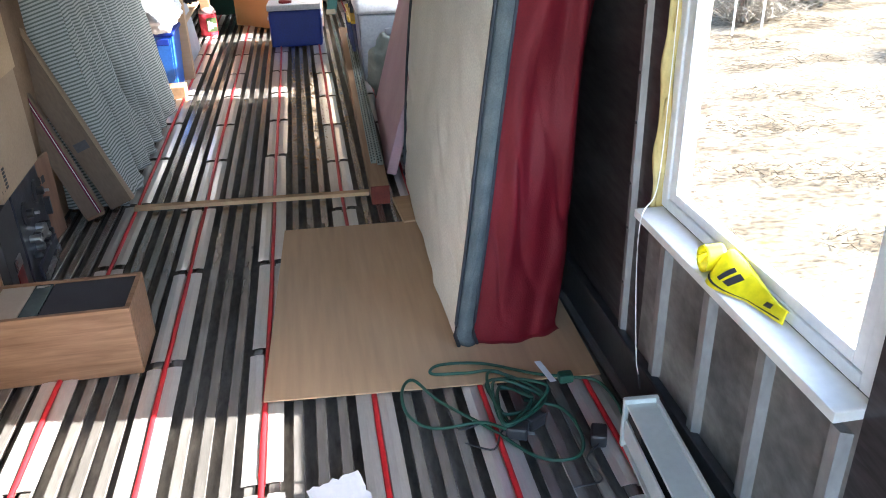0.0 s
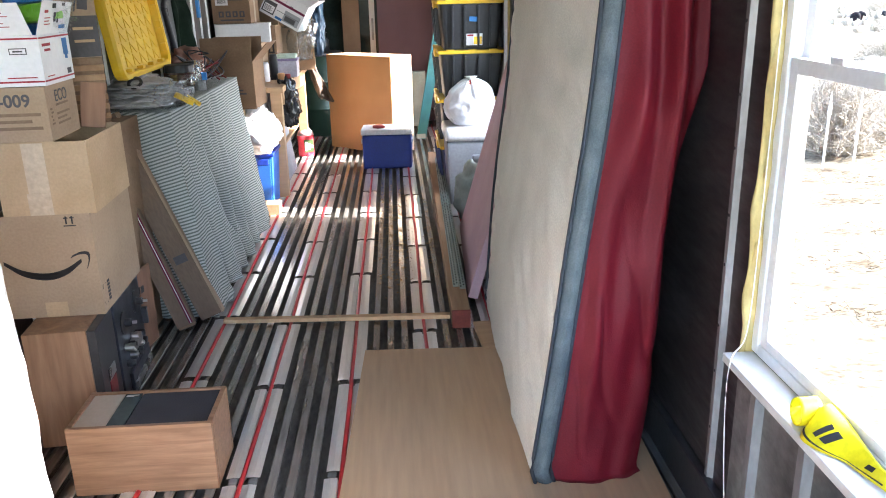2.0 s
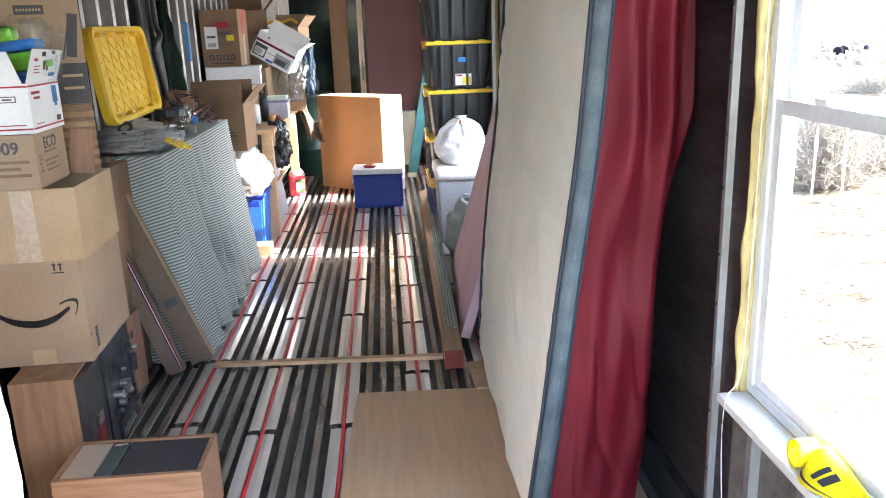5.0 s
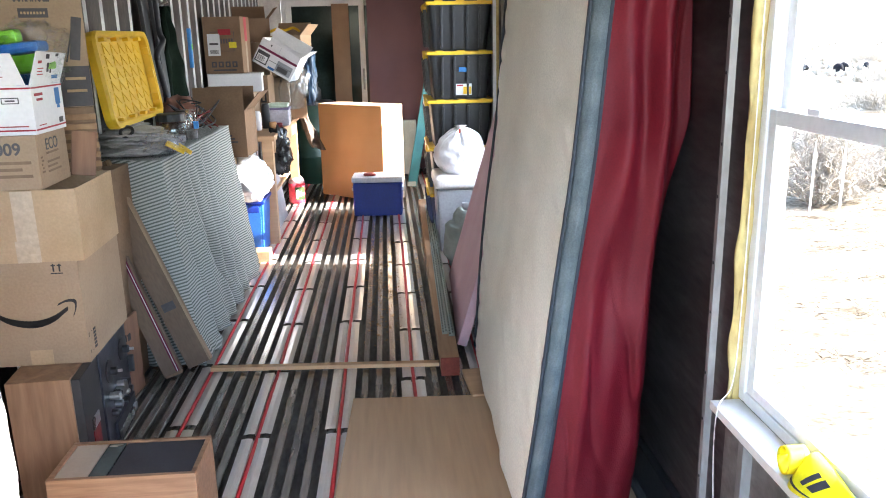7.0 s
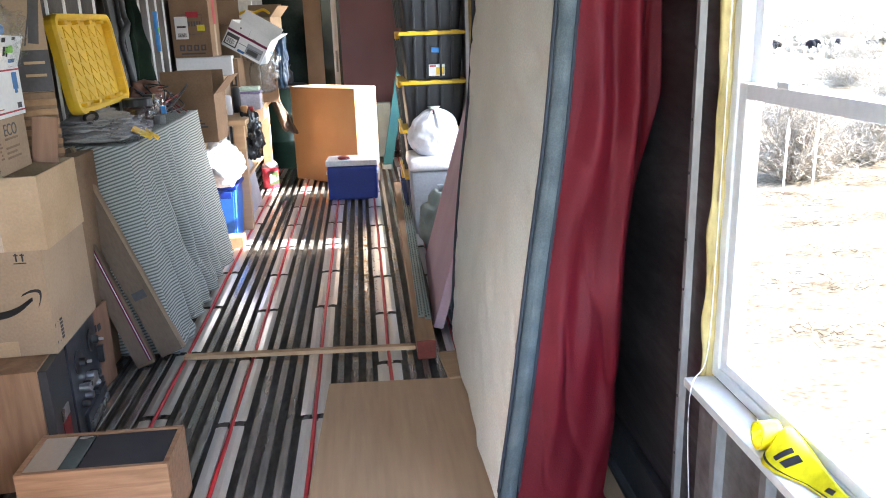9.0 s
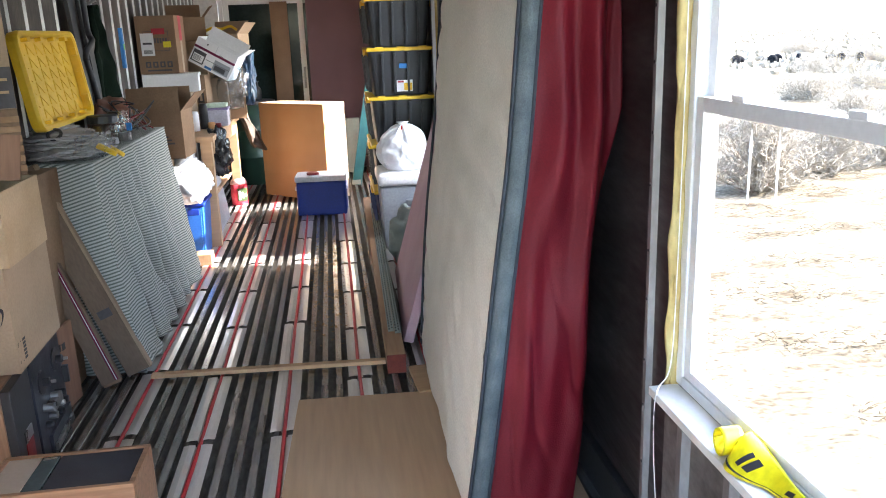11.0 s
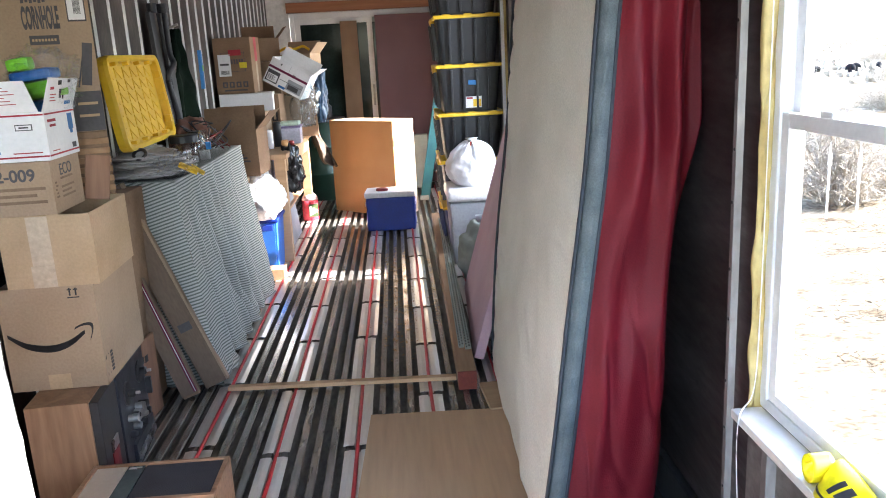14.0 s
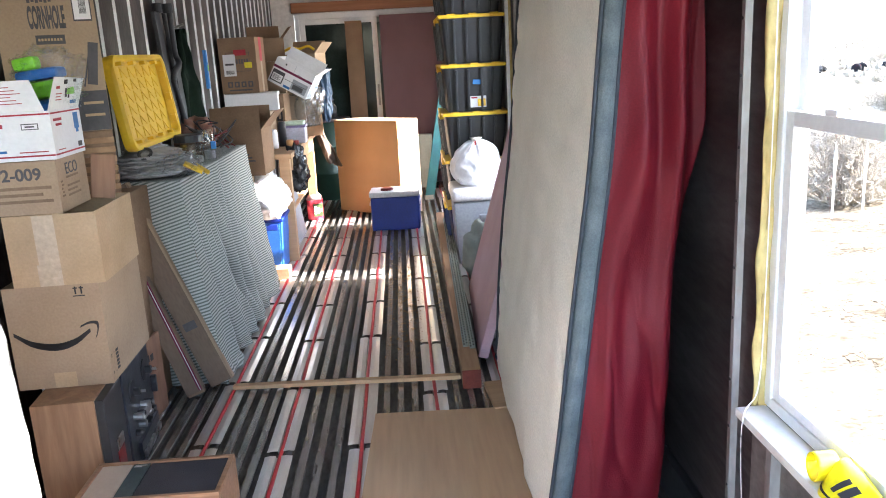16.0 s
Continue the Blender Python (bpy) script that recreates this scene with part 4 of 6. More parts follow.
def carton(name, label, at, size, material, turn=0.0, open_top=False, flaps=(), tape=True):
    """A cardboard box of six thin panels; open ones show their inside."""
    t = thing(name, label, "box", pose(*at, 0, 0, turn))
    w, d, h = size
    k = 0.004
    part("front", box((0, 0, 0), (w, k, h)), material, t)
    part("back", box((0, d - k, 0), (w, d, h)), material, t)
    part("side", box((0, k, 0), (k, d - k, h)), material, t)
    part("side", box((w - k, k, 0), (w, d - k, h)), material, t)
    part("base", box((k, k, 0.0005), (w - k, d - k, k)), material, t)
    if not open_top:
        a = part("top_flap", box((k, k, h - k), (w - k, d / 2 - 0.001, h - 0.0005)), material, t)
        part("top_flap", box((k, d / 2 + 0.001, h - k), (w - k, d - k, h - 0.0005)), material, t)
        if tape:
            part("tape", box((0.0005, d / 2 - 0.024, h), (w - 0.0005, d / 2 + 0.024, h + 0.0006)), TAPE, t, "clear brown packing tape")
    for side, ang, ln in flaps:
        if side == "front":
            bm = box((0.004, 0, 0), (w - 0.004, k, ln), m=Matrix.Translation((0, 0, h)) @ Matrix.Rotation(radians(ang), 4, "X"))
        elif side == "back":
            bm = box((0.004, -k, 0), (w - 0.004, 0, ln), m=Matrix.Translation((0, d, h)) @ Matrix.Rotation(radians(-ang), 4, "X"))
        elif side == "right":
            bm = box((-k, 0.004, 0), (0, d - 0.004, ln), m=Matrix.Translation((w, 0, h)) @ Matrix.Rotation(radians(ang), 4, "Y"))
        else:
            bm = box((0, 0.004, 0), (k, d - 0.004, ln), m=Matrix.Translation((0, 0, h)) @ Matrix.Rotation(radians(-ang), 4, "Y"))
        part("flap", bm, material, t, "open flap")
    return t


# delivery box with a curved arrow print
am = carton("delivery_box", "plain cardboard delivery box with a dark curved arrow print", (-1.150, 2.648, 0.4315), (0.322, 0.46, 0.370), CARD, 2)
ctrl = [(0.015, 0.205), (0.075, 0.165), (0.15, 0.150), (0.215, 0.165), (0.272, 0.203)]
bm = bmesh.new()
pts = smooth_path([(x, 0, z) for x, z in ctrl], 6)
row = []
for i, p in enumerate(pts):
    wv = 0.004 + 0.009 * math.sin(math.pi * min(1, i / (len(pts) - 1) * 0.8 + 0.1))
    row.append((bm.verts.new((p.x, -0.0015, p.z - wv)), bm.verts.new((p.x, -0.0015, p.z + wv))))
for a, b_ in zip(row, row[1:]):
    bm.faces.new((a[0], b_[0], b_[1], a[1]))
bmesh.ops.solidify(bm, geom=bm.faces[:], thickness=0.0008)
part("print", bm, MARKER, am, "dark curved arrow print")
bm = bmesh.new()
pts = smooth_path([(0.240, 0, 0.218), (0.270, 0, 0.230), (0.296, 0, 0.228), (0.298, 0, 0.206), (0.288, 0, 0.176)], 5)
row = [(bm.verts.new((p.x - 0.003, -0.0015, p.z - 0.005)), bm.verts.new((p.x + 0.004, -0.0015, p.z + 0.005))) for p in pts]
for a, b_ in zip(row, row[1:]):
    bm.faces.new((a[0], b_[0], b_[1], a[1]))
bmesh.ops.solidify(bm, geom=bm.faces[:], thickness=0.0008)
part("print", bm, MARKER, am)
for x in (0.243, 0.263):
    part("arrow_mark", box((x - 0.0025, -0.0018, 0.335), (x + 0.0025, -0.0006, 0.362)), MARKER, am)
    part("arrow_mark", box((x - 0.007, -0.0018, 0.3545), (x - 0.003, -0.0006, 0.3585)), MARKER, am)
    part("arrow_mark", box((x + 0.003, -0.0018, 0.3545), (x + 0.007, -0.0006, 0.3585)), MARKER, am)
part("arrow_mark", box((0.233, -0.0018, 0.327), (0.273, -0.0006, 0.3305)), MARKER, am)
for k in range(6):
    part("side_mark", box((0.3225, 0.06, 0.03 + k * 0.013), (0.3232, 0.085, 0.039 + k * 0.013)), MARKER, am)
for y0, y1, z0, z1 in ((0.015, 0.022, 0.10, 0.102), (0.015, 0.017, 0.088, 0.10), (0.040, 0.047, 0.10, 0.102), (0.015, 0.017, 0.03, 0.04), (0.040, 0.047, 0.03, 0.032)):
    part("corner_mark", box((0.3225, y0, z0), (0.3232, y1, z1)), MARKER, am)
part("tape", box((0.125, -0.0012, 0.001), (0.20, -0.0003, 0.055)), CARD_L, am, "strip of brown tape")

op = carton("moving_box", "worn open cardboard box with a strip of clear tape", (-1.100, 2.640, 0.8035), (0.302, 0.40, 0.245), CARD_L, 2, True)
part("tape", box((0.095, -0.0012, 0.0), (0.165, -0.0003, 0.243)), TAPE, op, "strip of clear packing tape")
part("tape", box((0.088, -0.0020, 0.0), (0.158, -0.0013, 0.075)), TAPE, op, "second torn strip of tape")
b2 = carton("parcel", "taped brown cardboard parcel with stencilled numbers", (-1.198, 2.640, 1.050), (0.298, 0.27, 0.176), CARD, 2)
letters("2-009", 0.055, PRINT_GREY, b2, on_front(0.185, 0, 0.115), "brown stencilled number 2-009", bold=0.0012)
letters("ECO", 0.055, PRINT_GREY, b2, on_right(0.298, 0.13, 0.12), "brown stencilled word ECO")
part("tape", box((0.02, -0.0012, 0.0), (0.08, -0.0003, 0.172)), TAPE, b2)
for k in range(3):
    part("print_bar", box((0.09, -0.0014, 0.040 + k * 0.022), (0.275 - 0.03 * (k % 2), -0.0003, 0.050 + k * 0.022)), BROWNPRINT, b2)
    part("print_bar", box((0.2985, 0.075, 0.045 + k * 0.016), (0.2992, 0.19 - 0.03 * (k % 2), 0.052 + k * 0.016)), BROWNPRINT, b2)
part("print_bar", box((0.2985, 0.075, 0.106), (0.2992, 0.185, 0.113)), BROWNPRINT, b2)
for k in range(5):
    part("handling_mark", box((0.2985, 0.022 + 0.006 * (k % 2), 0.05 + k * 0.012), (0.2992, 0.045 - 0.006 * (k % 3), 0.056 + k * 0.012)), BROWNPRINT, b2)
wood = thing("wood_offcut", "warm brown plywood offcut stood behind the parcel", "board", pose(-0.935, 2.985, 1.045, 0, 8, 18))
part("panel", box((0, 0, 0), (0.085, 0.010, 0.165), 0.002), REDWOOD, wood)

pm = carton("mailing_box", "open white mailing box with red and blue print", (-1.178, 2.650, 1.2275), (0.283, 0.27, 0.158), WHITE_CARD, 2, True,
            (("left", -4, 0.10),))
# front flap with slanted ends, tipped a little forwards
bm = bmesh.new()
outline = [(0.001, 0.0), (0.268, 0.0), (0.240, 0.100), (0.012, 0.100)]
lo_f = [bm.verts.new((x, 0.0, z)) for x, z in outline]
hi_f = [bm.verts.new((x, 0.003, z)) for x, z in outline]
bm.faces.new(lo_f)
bm.faces.new(hi_f)
for i in range(4):
    bm.faces.new((lo_f[i], lo_f[(i + 1) % 4], hi_f[(i + 1) % 4], hi_f[i]))
FRONT_FLAP = Matrix.Translation((0, 0, 0.1585)) @ Matrix.Rotation(radians(5), 4, "X")
part("flap", bm, WHITE_CARD, pm, "open white front flap", m=FRONT_FLAP)
for k in range(6):
    part("print_bar", box((0.118, -0.0012, 0.026 + k * 0.0105), (0.205 - 0.016 * (k % 3), -0.0003, 0.0285 + k * 0.0105)), REDPRINT, pm, m=FRONT_FLAP)
for x0, x1, z0 in ((0.035, 0.092, 0.066), (0.050, 0.088, 0.050)):
    part("print_bar", box((x0, -0.0012, z0), (x1, -0.0003, z0 + 0.010)), REDPRINT, pm, m=FRONT_FLAP)
# side flap standing up, tipped outwards
SIDE_FLAP = Matrix.Translation((0.283, 0, 0.1585)) @ Matrix.Rotation(radians(13), 4, "Y")
bm = bmesh.new()
outline = [(-0.004, 0.0), (0.268, 0.0), (0.300, 0.098), (0.030, 0.108)]
lo_f = [bm.verts.new((-0.003, yy, z)) for yy, z in outline]
hi_f = [bm.verts.new((0.0, yy, z)) for yy, z in outline]
bm.faces.new(lo_f)
bm.faces.new(hi_f)
for i in range(4):
    bm.faces.new((lo_f[i], lo_f[(i + 1) % 4], hi_f[(i + 1) % 4], hi_f[i]))
part("flap", bm, WHITE_CARD, pm, "open white side flap", m=SIDE_FLAP)
for y0, y1, z0, z1, mm in ((0.115, 0.145, 0.082, 0.097, MARKER), (0.20, 0.225, 0.088, 0.098, PRINT_GREY), (0.13, 0.148, 0.038, 0.068, PRINT_GREY), (0.158, 0.170, 0.034, 0.066, MARKER),
                           (0.18, 0.235, 0.014, 0.026, BLUEPRINT), (0.05, 0.10, 0.050, 0.053, REDPRINT), (0.05, 0.09, 0.040, 0.043, REDPRINT), (0.05, 0.10, 0.030, 0.033, REDPRINT), (0.05, 0.08, 0.068, 0.077, REDPRINT)):
    part("print_bar", box((0.0003, y0, z0), (0.0012, y1, z1)), mm, pm, m=SIDE_FLAP)
for z0 in (0.146, 0.012):
    part("print_band", box((0.001, -0.0015, z0), (0.282, -0.0004, z0 + 0.0055)), REDPRINT, pm, "red band")
    part("print_band", box((0.2834, 0.001, z0), (0.2845, 0.269, z0 + 0.0055)), REDPRINT, pm)
for x0, x1, z0, z1, mm in ((0.03, 0.130, 0.108, 0.122, REDPRINT), (0.05, 0.11, 0.086, 0.099, REDPRINT), (0.188, 0.242, 0.100, 0.120, PRINT_GREY),
                           (0.05, 0.13, 0.028, 0.036, BLUEPRINT), (0.04, 0.055, 0.024, 0.042, BLUEPRINT), (0.17, 0.262, 0.026, 0.0295, REDPRINT)):
    part("print_bar", box((x0, -0.0015, z0), (x1, -0.0004, z1)), mm, pm)
part("oval", box((0.191, -0.0022, 0.103), (0.239, -0.0016, 0.117)), WHITE_CARD, pm)
part("print_bar", box((0.200, -0.0028, 0.1075), (0.230, -0.0023, 0.1125)), PRINT_GREY, pm)
for y0, y1, z0, z1, mm in ((0.02, 0.09, 0.122, 0.131, REDPRINT), (0.035, 0.085, 0.106, 0.114, REDPRINT), (0.198, 0.240, 0.085, 0.140, BLUEPRINT), (0.208, 0.230, 0.072, 0.085, BLUEPRINT), (0.21, 0.245, 0.022, 0.040, PRINT_GREY), (0.03, 0.09, 0.026, 0.029, REDPRINT)):
    part("print_bar", box((0.2834, y0, z0), (0.2845, y1, z1)), mm, pm)
toy = thing("plastic_toy", "lime green and blue plastic toy in a clear bag", "toy", pose(-0.972, 2.84, 1.335) @ Matrix.Scale(0.98, 4))
part("handle", box((-0.10, -0.02, 0.02), (-0.05, 0.02, 0.20), 0.015, m=Matrix.Rotation(radians(12), 4, "Y")), LIME, toy)
part("grip", box((-0.06, -0.03, 0.19), (0.02, 0.03, 0.235), 0.015, m=Matrix.Rotation(radians(-8), 4, "Y")), LIME, toy)
part("body", box((-0.06, -0.05, 0.150), (0.085, 0.05, 0.188), 0.016, m=Matrix.Rotation(radians(-6), 4, "Y")), AZURE, toy)
part("rim", box((-0.06, -0.058, 0.085), (0.10, 0.045, 0.147), 0.02, m=Matrix.Rotation(radians(-6), 4, "Y")), LIME, toy)
part("base", box((-0.03, -0.05, 0.02), (0.05, 0.04, 0.084), 0.015), AZURE, toy)
part("bag", blob((0.02, 0.0, 0.150), (0.105, 0.065, 0.10), 0.55, 3, 2, 5), CLEAR, toy, "clear plastic bag", smooth=True)

ch = carton("game_box", "tall brown game box lettered CORNHOLE, stood on a carton", (-1.187, 3.025, 1.283), (0.335, 0.085, 0.80), CARD, 20)
letters("CORNHOLE", 0.105, PRINT_GREY, ch, on_front(0.168, 0, 0.385), "dark printed word CORNHOLE", sx=0.215, bold=0.0045)
part("print_panel", box((0.122, -0.0016, 0.325), (0.220, -0.0004, 0.358)), PRINT_GREY, ch)
for k in range(8):
    part("print_line", box((0.130 + k * 0.0105, -0.0024, 0.337), (0.137 + k * 0.0105, -0.0017, 0.346)), CARD_L, ch)
for k in range(6):
    part("print_bar", box((0.112 + k * 0.014, -0.0016, 0.472 + 0.003 * (k % 2)), (0.122 + k * 0.014, -0.0004, 0.487)), PRINT_GREY, ch)
part("label", box((0.262, -0.0016, 0.41), (0.318, -0.0004, 0.55)), WHITE_CARD, ch, "white barcode label with a dark rim")
part("label_rim", box((0.258, -0.0010, 0.404), (0.322, -0.0003, 0.55)), PRINT_GREY, ch)
for k in range(7):
    part("barcode_bar", box((0.282 + k * 0.0035, -0.0024, 0.43), (0.284 + k * 0.0035, -0.0017, 0.54)), MARKER, ch)
part("print_panel", box((0.215, -0.0016, 0.002), (0.334, -0.0004, 0.150)), PRINT_GREY, ch)
for k in range(2):
    part("print_line", box((0.248, -0.0024, 0.055 + 0.045 * k), (0.318, -0.0017, 0.065 + 0.045 * k)), CARD_L, ch)
part("print_shape", box((0.205, -0.0016, 0.175), (0.240, -0.0004, 0.33), m=Matrix.Translation((0.045, 0, 0.03)) @ Matrix.Rotation(radians(8), 4, "Y")), PRINT_GREY, ch)
part("print_shape", box((0.196, -0.0016, 0.20), (0.201, -0.0004, 0.34), m=Matrix.Translation((0.020, 0, 0.02)) @ Matrix.Rotation(radians(14), 4, "Y")), PRINT_GREY, ch)
mid = carton("carton", "dark brown slatted carton under the game box", (-1.120, 3.050, 0.988), (0.262, 0.20, 0.293), CARD_D, 20)
for k in range(7):
    part("slat", box((0.142, -0.014, 0.03 + k * 0.036), (0.264, -0.0005, 0.052 + k * 0.036), 0.002), BEAM, mid)
# supporting carton in dark board, so the shaded gap stays dark
base = carton("carton", "large plain carton under the stack, coloured dark for the shade there", (-1.21, 3.13, 0.0), (0.25, 0.56, 0.985), CARD_D, -1)
pb = thing("plywood_offcut", "warm brown printed plywood panel behind the deck", "board", pose(-0.935, 3.17, 0.0, 0, 0, 84))
part("panel", box((0, 0, 0.001), (0.26, 0.012, 0.36), 0.002), REDWOOD, pb)
for x0, x1, z0, z1 in ((0.03, 0.10, 0.325, 0.345), (0.06, 0.09, 0.27, 0.30), (0.10, 0.13, 0.265, 0.295), (0.14, 0.17, 0.26, 0.29), (0.015, 0.03, 0.285, 0.30)):
    part("print_bar", box((x0, -0.0014, z0), (x1, -0.0003, z1)), MARKER, pb)

# long boards leaning on the table
for k, (x, yy, w, ln) in enumerate(((-0.790, 3.485, 0.085, 1.10), (-0.692, 3.585, 0.104, 1.06))):
    b = thing("leaning_board", "long flat brown carton leaning on the table" if k == 0 else "long worn timber board leaning on the table", "board",
              pose(x, yy, 0.001, -4, -19 - 2 * k, 6), "leaning boards")
    part("panel", box((-w / 2, 0, 0.025), (w / 2, 0.040, ln), 0.002), BROWNBOARD, b)
    if k == 0:
        for x0, x1, mm in ((0.024, 0.018, MAROON), (0.017, 0.014, WHITE_CARD), (0.013, 0.007, MAROON)):
            part("edge_strip", box((w / 2 - x0, -0.0014, 0.03), (w / 2 - x1, -0.0003, ln - 0.01)), mm, b, "printed stripe")
        part("end_flap", box((-w / 2 + 0.003, 0.003, 0.012), (w / 2 - 0.003, 0.037, 0.0245), 0.002), CARD_D, b)
    else:
        part("edge_strip", box((w / 2 + 0.0005, -0.002, 0.025), (w / 2 + 0.012, 0.042, ln), 0.002), CARD, b, "paler sawn edge")
part("label", box((-0.03, -0.0014, 0.32), (0.03, -0.0003, 0.36)), PRINT_GREY, b)

# ---- covered table and what lies on it ----
tb = thing("covered_table", "table draped to the floor with a grey-blue striped sheet", "table", pose(0, 0, 0))
part("frame", box((-1.17, 3.84, 0.001), (-0.84, 5.24, 0.965), 0.01), BEAM, tb)


def drape_side(u, v):
    """Right side: u along, v from the hem up."""
    z = 0.008 + v * 0.985
    f = 1 - v
    yy = 3.69 + u * 1.60 - 0.075 * f * (1 - u)
    x = -0.797 + 0.128 * f ** 1.2
    for uk, wk, ak, dk_ in ((0.10, 0.035, 0.03, 0.05), (0.22, 0.03, 0.035, 0.04), (0.33, 0.05, -0.03, 0.06), (0.42, 0.022, 0.045, 0.02), (0.50, 0.02, -0.045, 0.0), (0.56, 0.03, 0.04, 0.0), (0.68, 0.05, 0.03, -0.02), (0.80, 0.03, -0.03, -0.02), (0.90, 0.04, 0.04, -0.03)):
        x += 0.75 * ak * math.exp(-((u - uk - dk_ * f + 0.02 * noise.noise(Vector((v * 3, uk * 9, 4)))) / wk) ** 2) * f ** 0.6
    x += (0.022 * noise.noise(Vector((u * 7, v * 1.2, 3))) + 0.012 * noise.noise(Vector((u * 22, v * 3, 6)))) * f ** 0.7 * min(1, u * 9)
    x += 0.03 * noise.noise(Vector((u * 30, v * 22, 2))) * max(0, f - 0.88) * 8
    # gathered creases running down to the hem
    for uk, dk_, ak in ((0.05, 0.16, 0.045), (0.16, 0.20, 0.04), (0.27, 0.22, 0.065), (0.36, 0.22, 0.05), (0.52, 0.14, 0.035), (0.70, 0.08, 0.03)):
        x -= ak * math.exp(-((u - uk - dk_ * f) / 0.020) ** 2) * min(1, f * 1.3)
    x += 0.004 * noise.noise(Vector((u * 14, v * 10, 3)))
    return (x, yy - 0.003 + 0.005 * math.sin(v * 9) * f * min(1, u * 9), z + (0.02 * noise.noise(Vector((u * 6, 0, 9))) + 0.02) * max(0, f - 0.9) * 10)


def drape_end(u, v):
    z = 0.008 + v * 0.985
    f = 1 - v
    x = -1.19 + u * (0.393 + 0.128 * f ** 1.2)
    yy = 3.687 - 0.075 * f * u + 0.11 * (1 - u) ** 1.5 + (-0.03 * f + 0.03 * math.sin(u * 9 + v * 3) * f + 0.012 * noise.noise(Vector((u * 7, v * 4, 5)))) * (1 - u ** 4)
    return (x, yy, z)


def drape_top(u, v):
    return (-1.19 + u * 0.395, 3.687 + v * 1.61 + 0.11 * (1 - u) ** 1.5 * (1 - v), 0.992 + 0.006 * noise.noise(Vector((u * 6, v * 9, 2))))


part("side_drop", surface(drape_side, 180, 60, 0.003, (1.54, 20.5)), CLOTH, tb, "striped sheet falling in folds", smooth=True)
ed = surface(drape_end, 40, 40, 0.003, (0.5, 20))
for fc in ed.faces:
    for lp in fc.loops:
        q = lp[ed.loops.layers.uv.active]
        q.uv = (q.uv.x, q.uv.y - 5.2 * q.uv.x)
part("end_drop", ed, CLOTH, tb, smooth=True)
part("top_cover", surface(drape_top, 16, 40, 0.003, (5, 22)), CLOTH, tb, smooth=True)

def round_outline(x0, y0, x1, y1, r, seg=5):
    out = []
    for cx, cy, a0 in ((x1 - r, y1 - r, 0), (x0 + r, y1 - r, 90), (x0 + r, y0 + r, 180), (x1 - r, y0 + r, 270)):
        for k in range(seg + 1):
            an = radians(a0 + 90 * k / seg)
            out.append((cx + r * math.cos(an), cy + r * math.sin(an)))
    return out


def round_slab(x0, y0, x1, y1, r, z0, z1, bm=None):
    bm = bm or bmesh.new()
    o = round_outline(x0, y0, x1, y1, r)
    lo_, hi_ = [bm.verts.new((x, y_, z0)) for x, y_ in o], [bm.verts.new((x, y_, z1)) for x, y_ in o]
    bm.faces.new(lo_[::-1])
    bm.faces.new(hi_)
    for i in range(len(o)):
        j = (i + 1) % len(o)
        bm.faces.new((lo_[i], lo_[j], hi_[j], hi_[i]))
    return bm


lid = thing("tote_lid", "yellow plastic tote lid leaning upside down against the wall", "lid")
LL, LW = 0.84, 0.445
u_ = Vector((-0.009, 1.0, 0.008)).normalized()
v_ = Vector((-0.124, 0.0, 1.0)).normalized()
v_ = (v_ - v_.dot(u_) * u_).normalized()
n_ = u_.cross(v_)
lid.matrix_basis = Matrix.Translation((-1.026, 3.702, 1.128)) @ Matrix((u_, v_, n_)).transposed().to_4x4()
part("panel", round_slab(0.004, 0.004, LL - 0.004, LW - 0.004, 0.06, -0.004, 0.002), YELLOW, lid)
# upturned skirt: sloping outer wall, flat crest, inner wall
bm = bmesh.new()
rings = []
for inset, r, z in ((0.004, 0.06, -0.004), (0.0, 0.065, 0.030), (0.004, 0.061, 0.046), (0.022, 0.045, 0.048), (0.030, 0.04, 0.040), (0.034, 0.036, 0.0015)):
    rings.append([bm.verts.new((x, y_, z)) for x, y_ in round_outline(inset, inset, LL - inset, LW - inset, r)])
for p, q in zip(rings, rings[1:]):
    for i in range(len(p)):
        j = (i + 1) % len(p)
        bm.faces.new((p[i], p[j], q[j], q[i]))
part("rim", bm, YELLOW, lid)
for k in range(6):
    for j in range(6):
        x0, y0 = 0.085 + k * 0.118, 0.052 + j * 0.058
        part("rib", box((x0, y0, 0.0025), (x0 + 0.004, y0 + 0.050, 0.0065)), YELLOW, lid)
        part("rib", box((-0.0025, 0, 0.0025), (0.0020, 0.092, 0.0065), m=Matrix.Translation((x0 + 0.002, y0 + 0.048, 0)) @ Matrix.Rotation(radians(-124), 4, "Z")), YELLOW, lid)
for k in range(4):
    part("clip", box((0.12 + k * 0.18, LW - 0.050, 0.016), (0.165 + k * 0.18, LW - 0.031, 0.046), 0.004), YELLOW, lid)
    part("clip", box((0.12 + k * 0.18, 0.030, 0.016), (0.165 + k * 0.18, 0.047, 0.046), 0.004), YELLOW, lid)
for k in range(3):
    part("clip", box((LL - 0.048, 0.08 + k * 0.12, 0.016), (LL - 0.031, 0.12 + k * 0.12, 0.046), 0.004), YELLOW, lid)

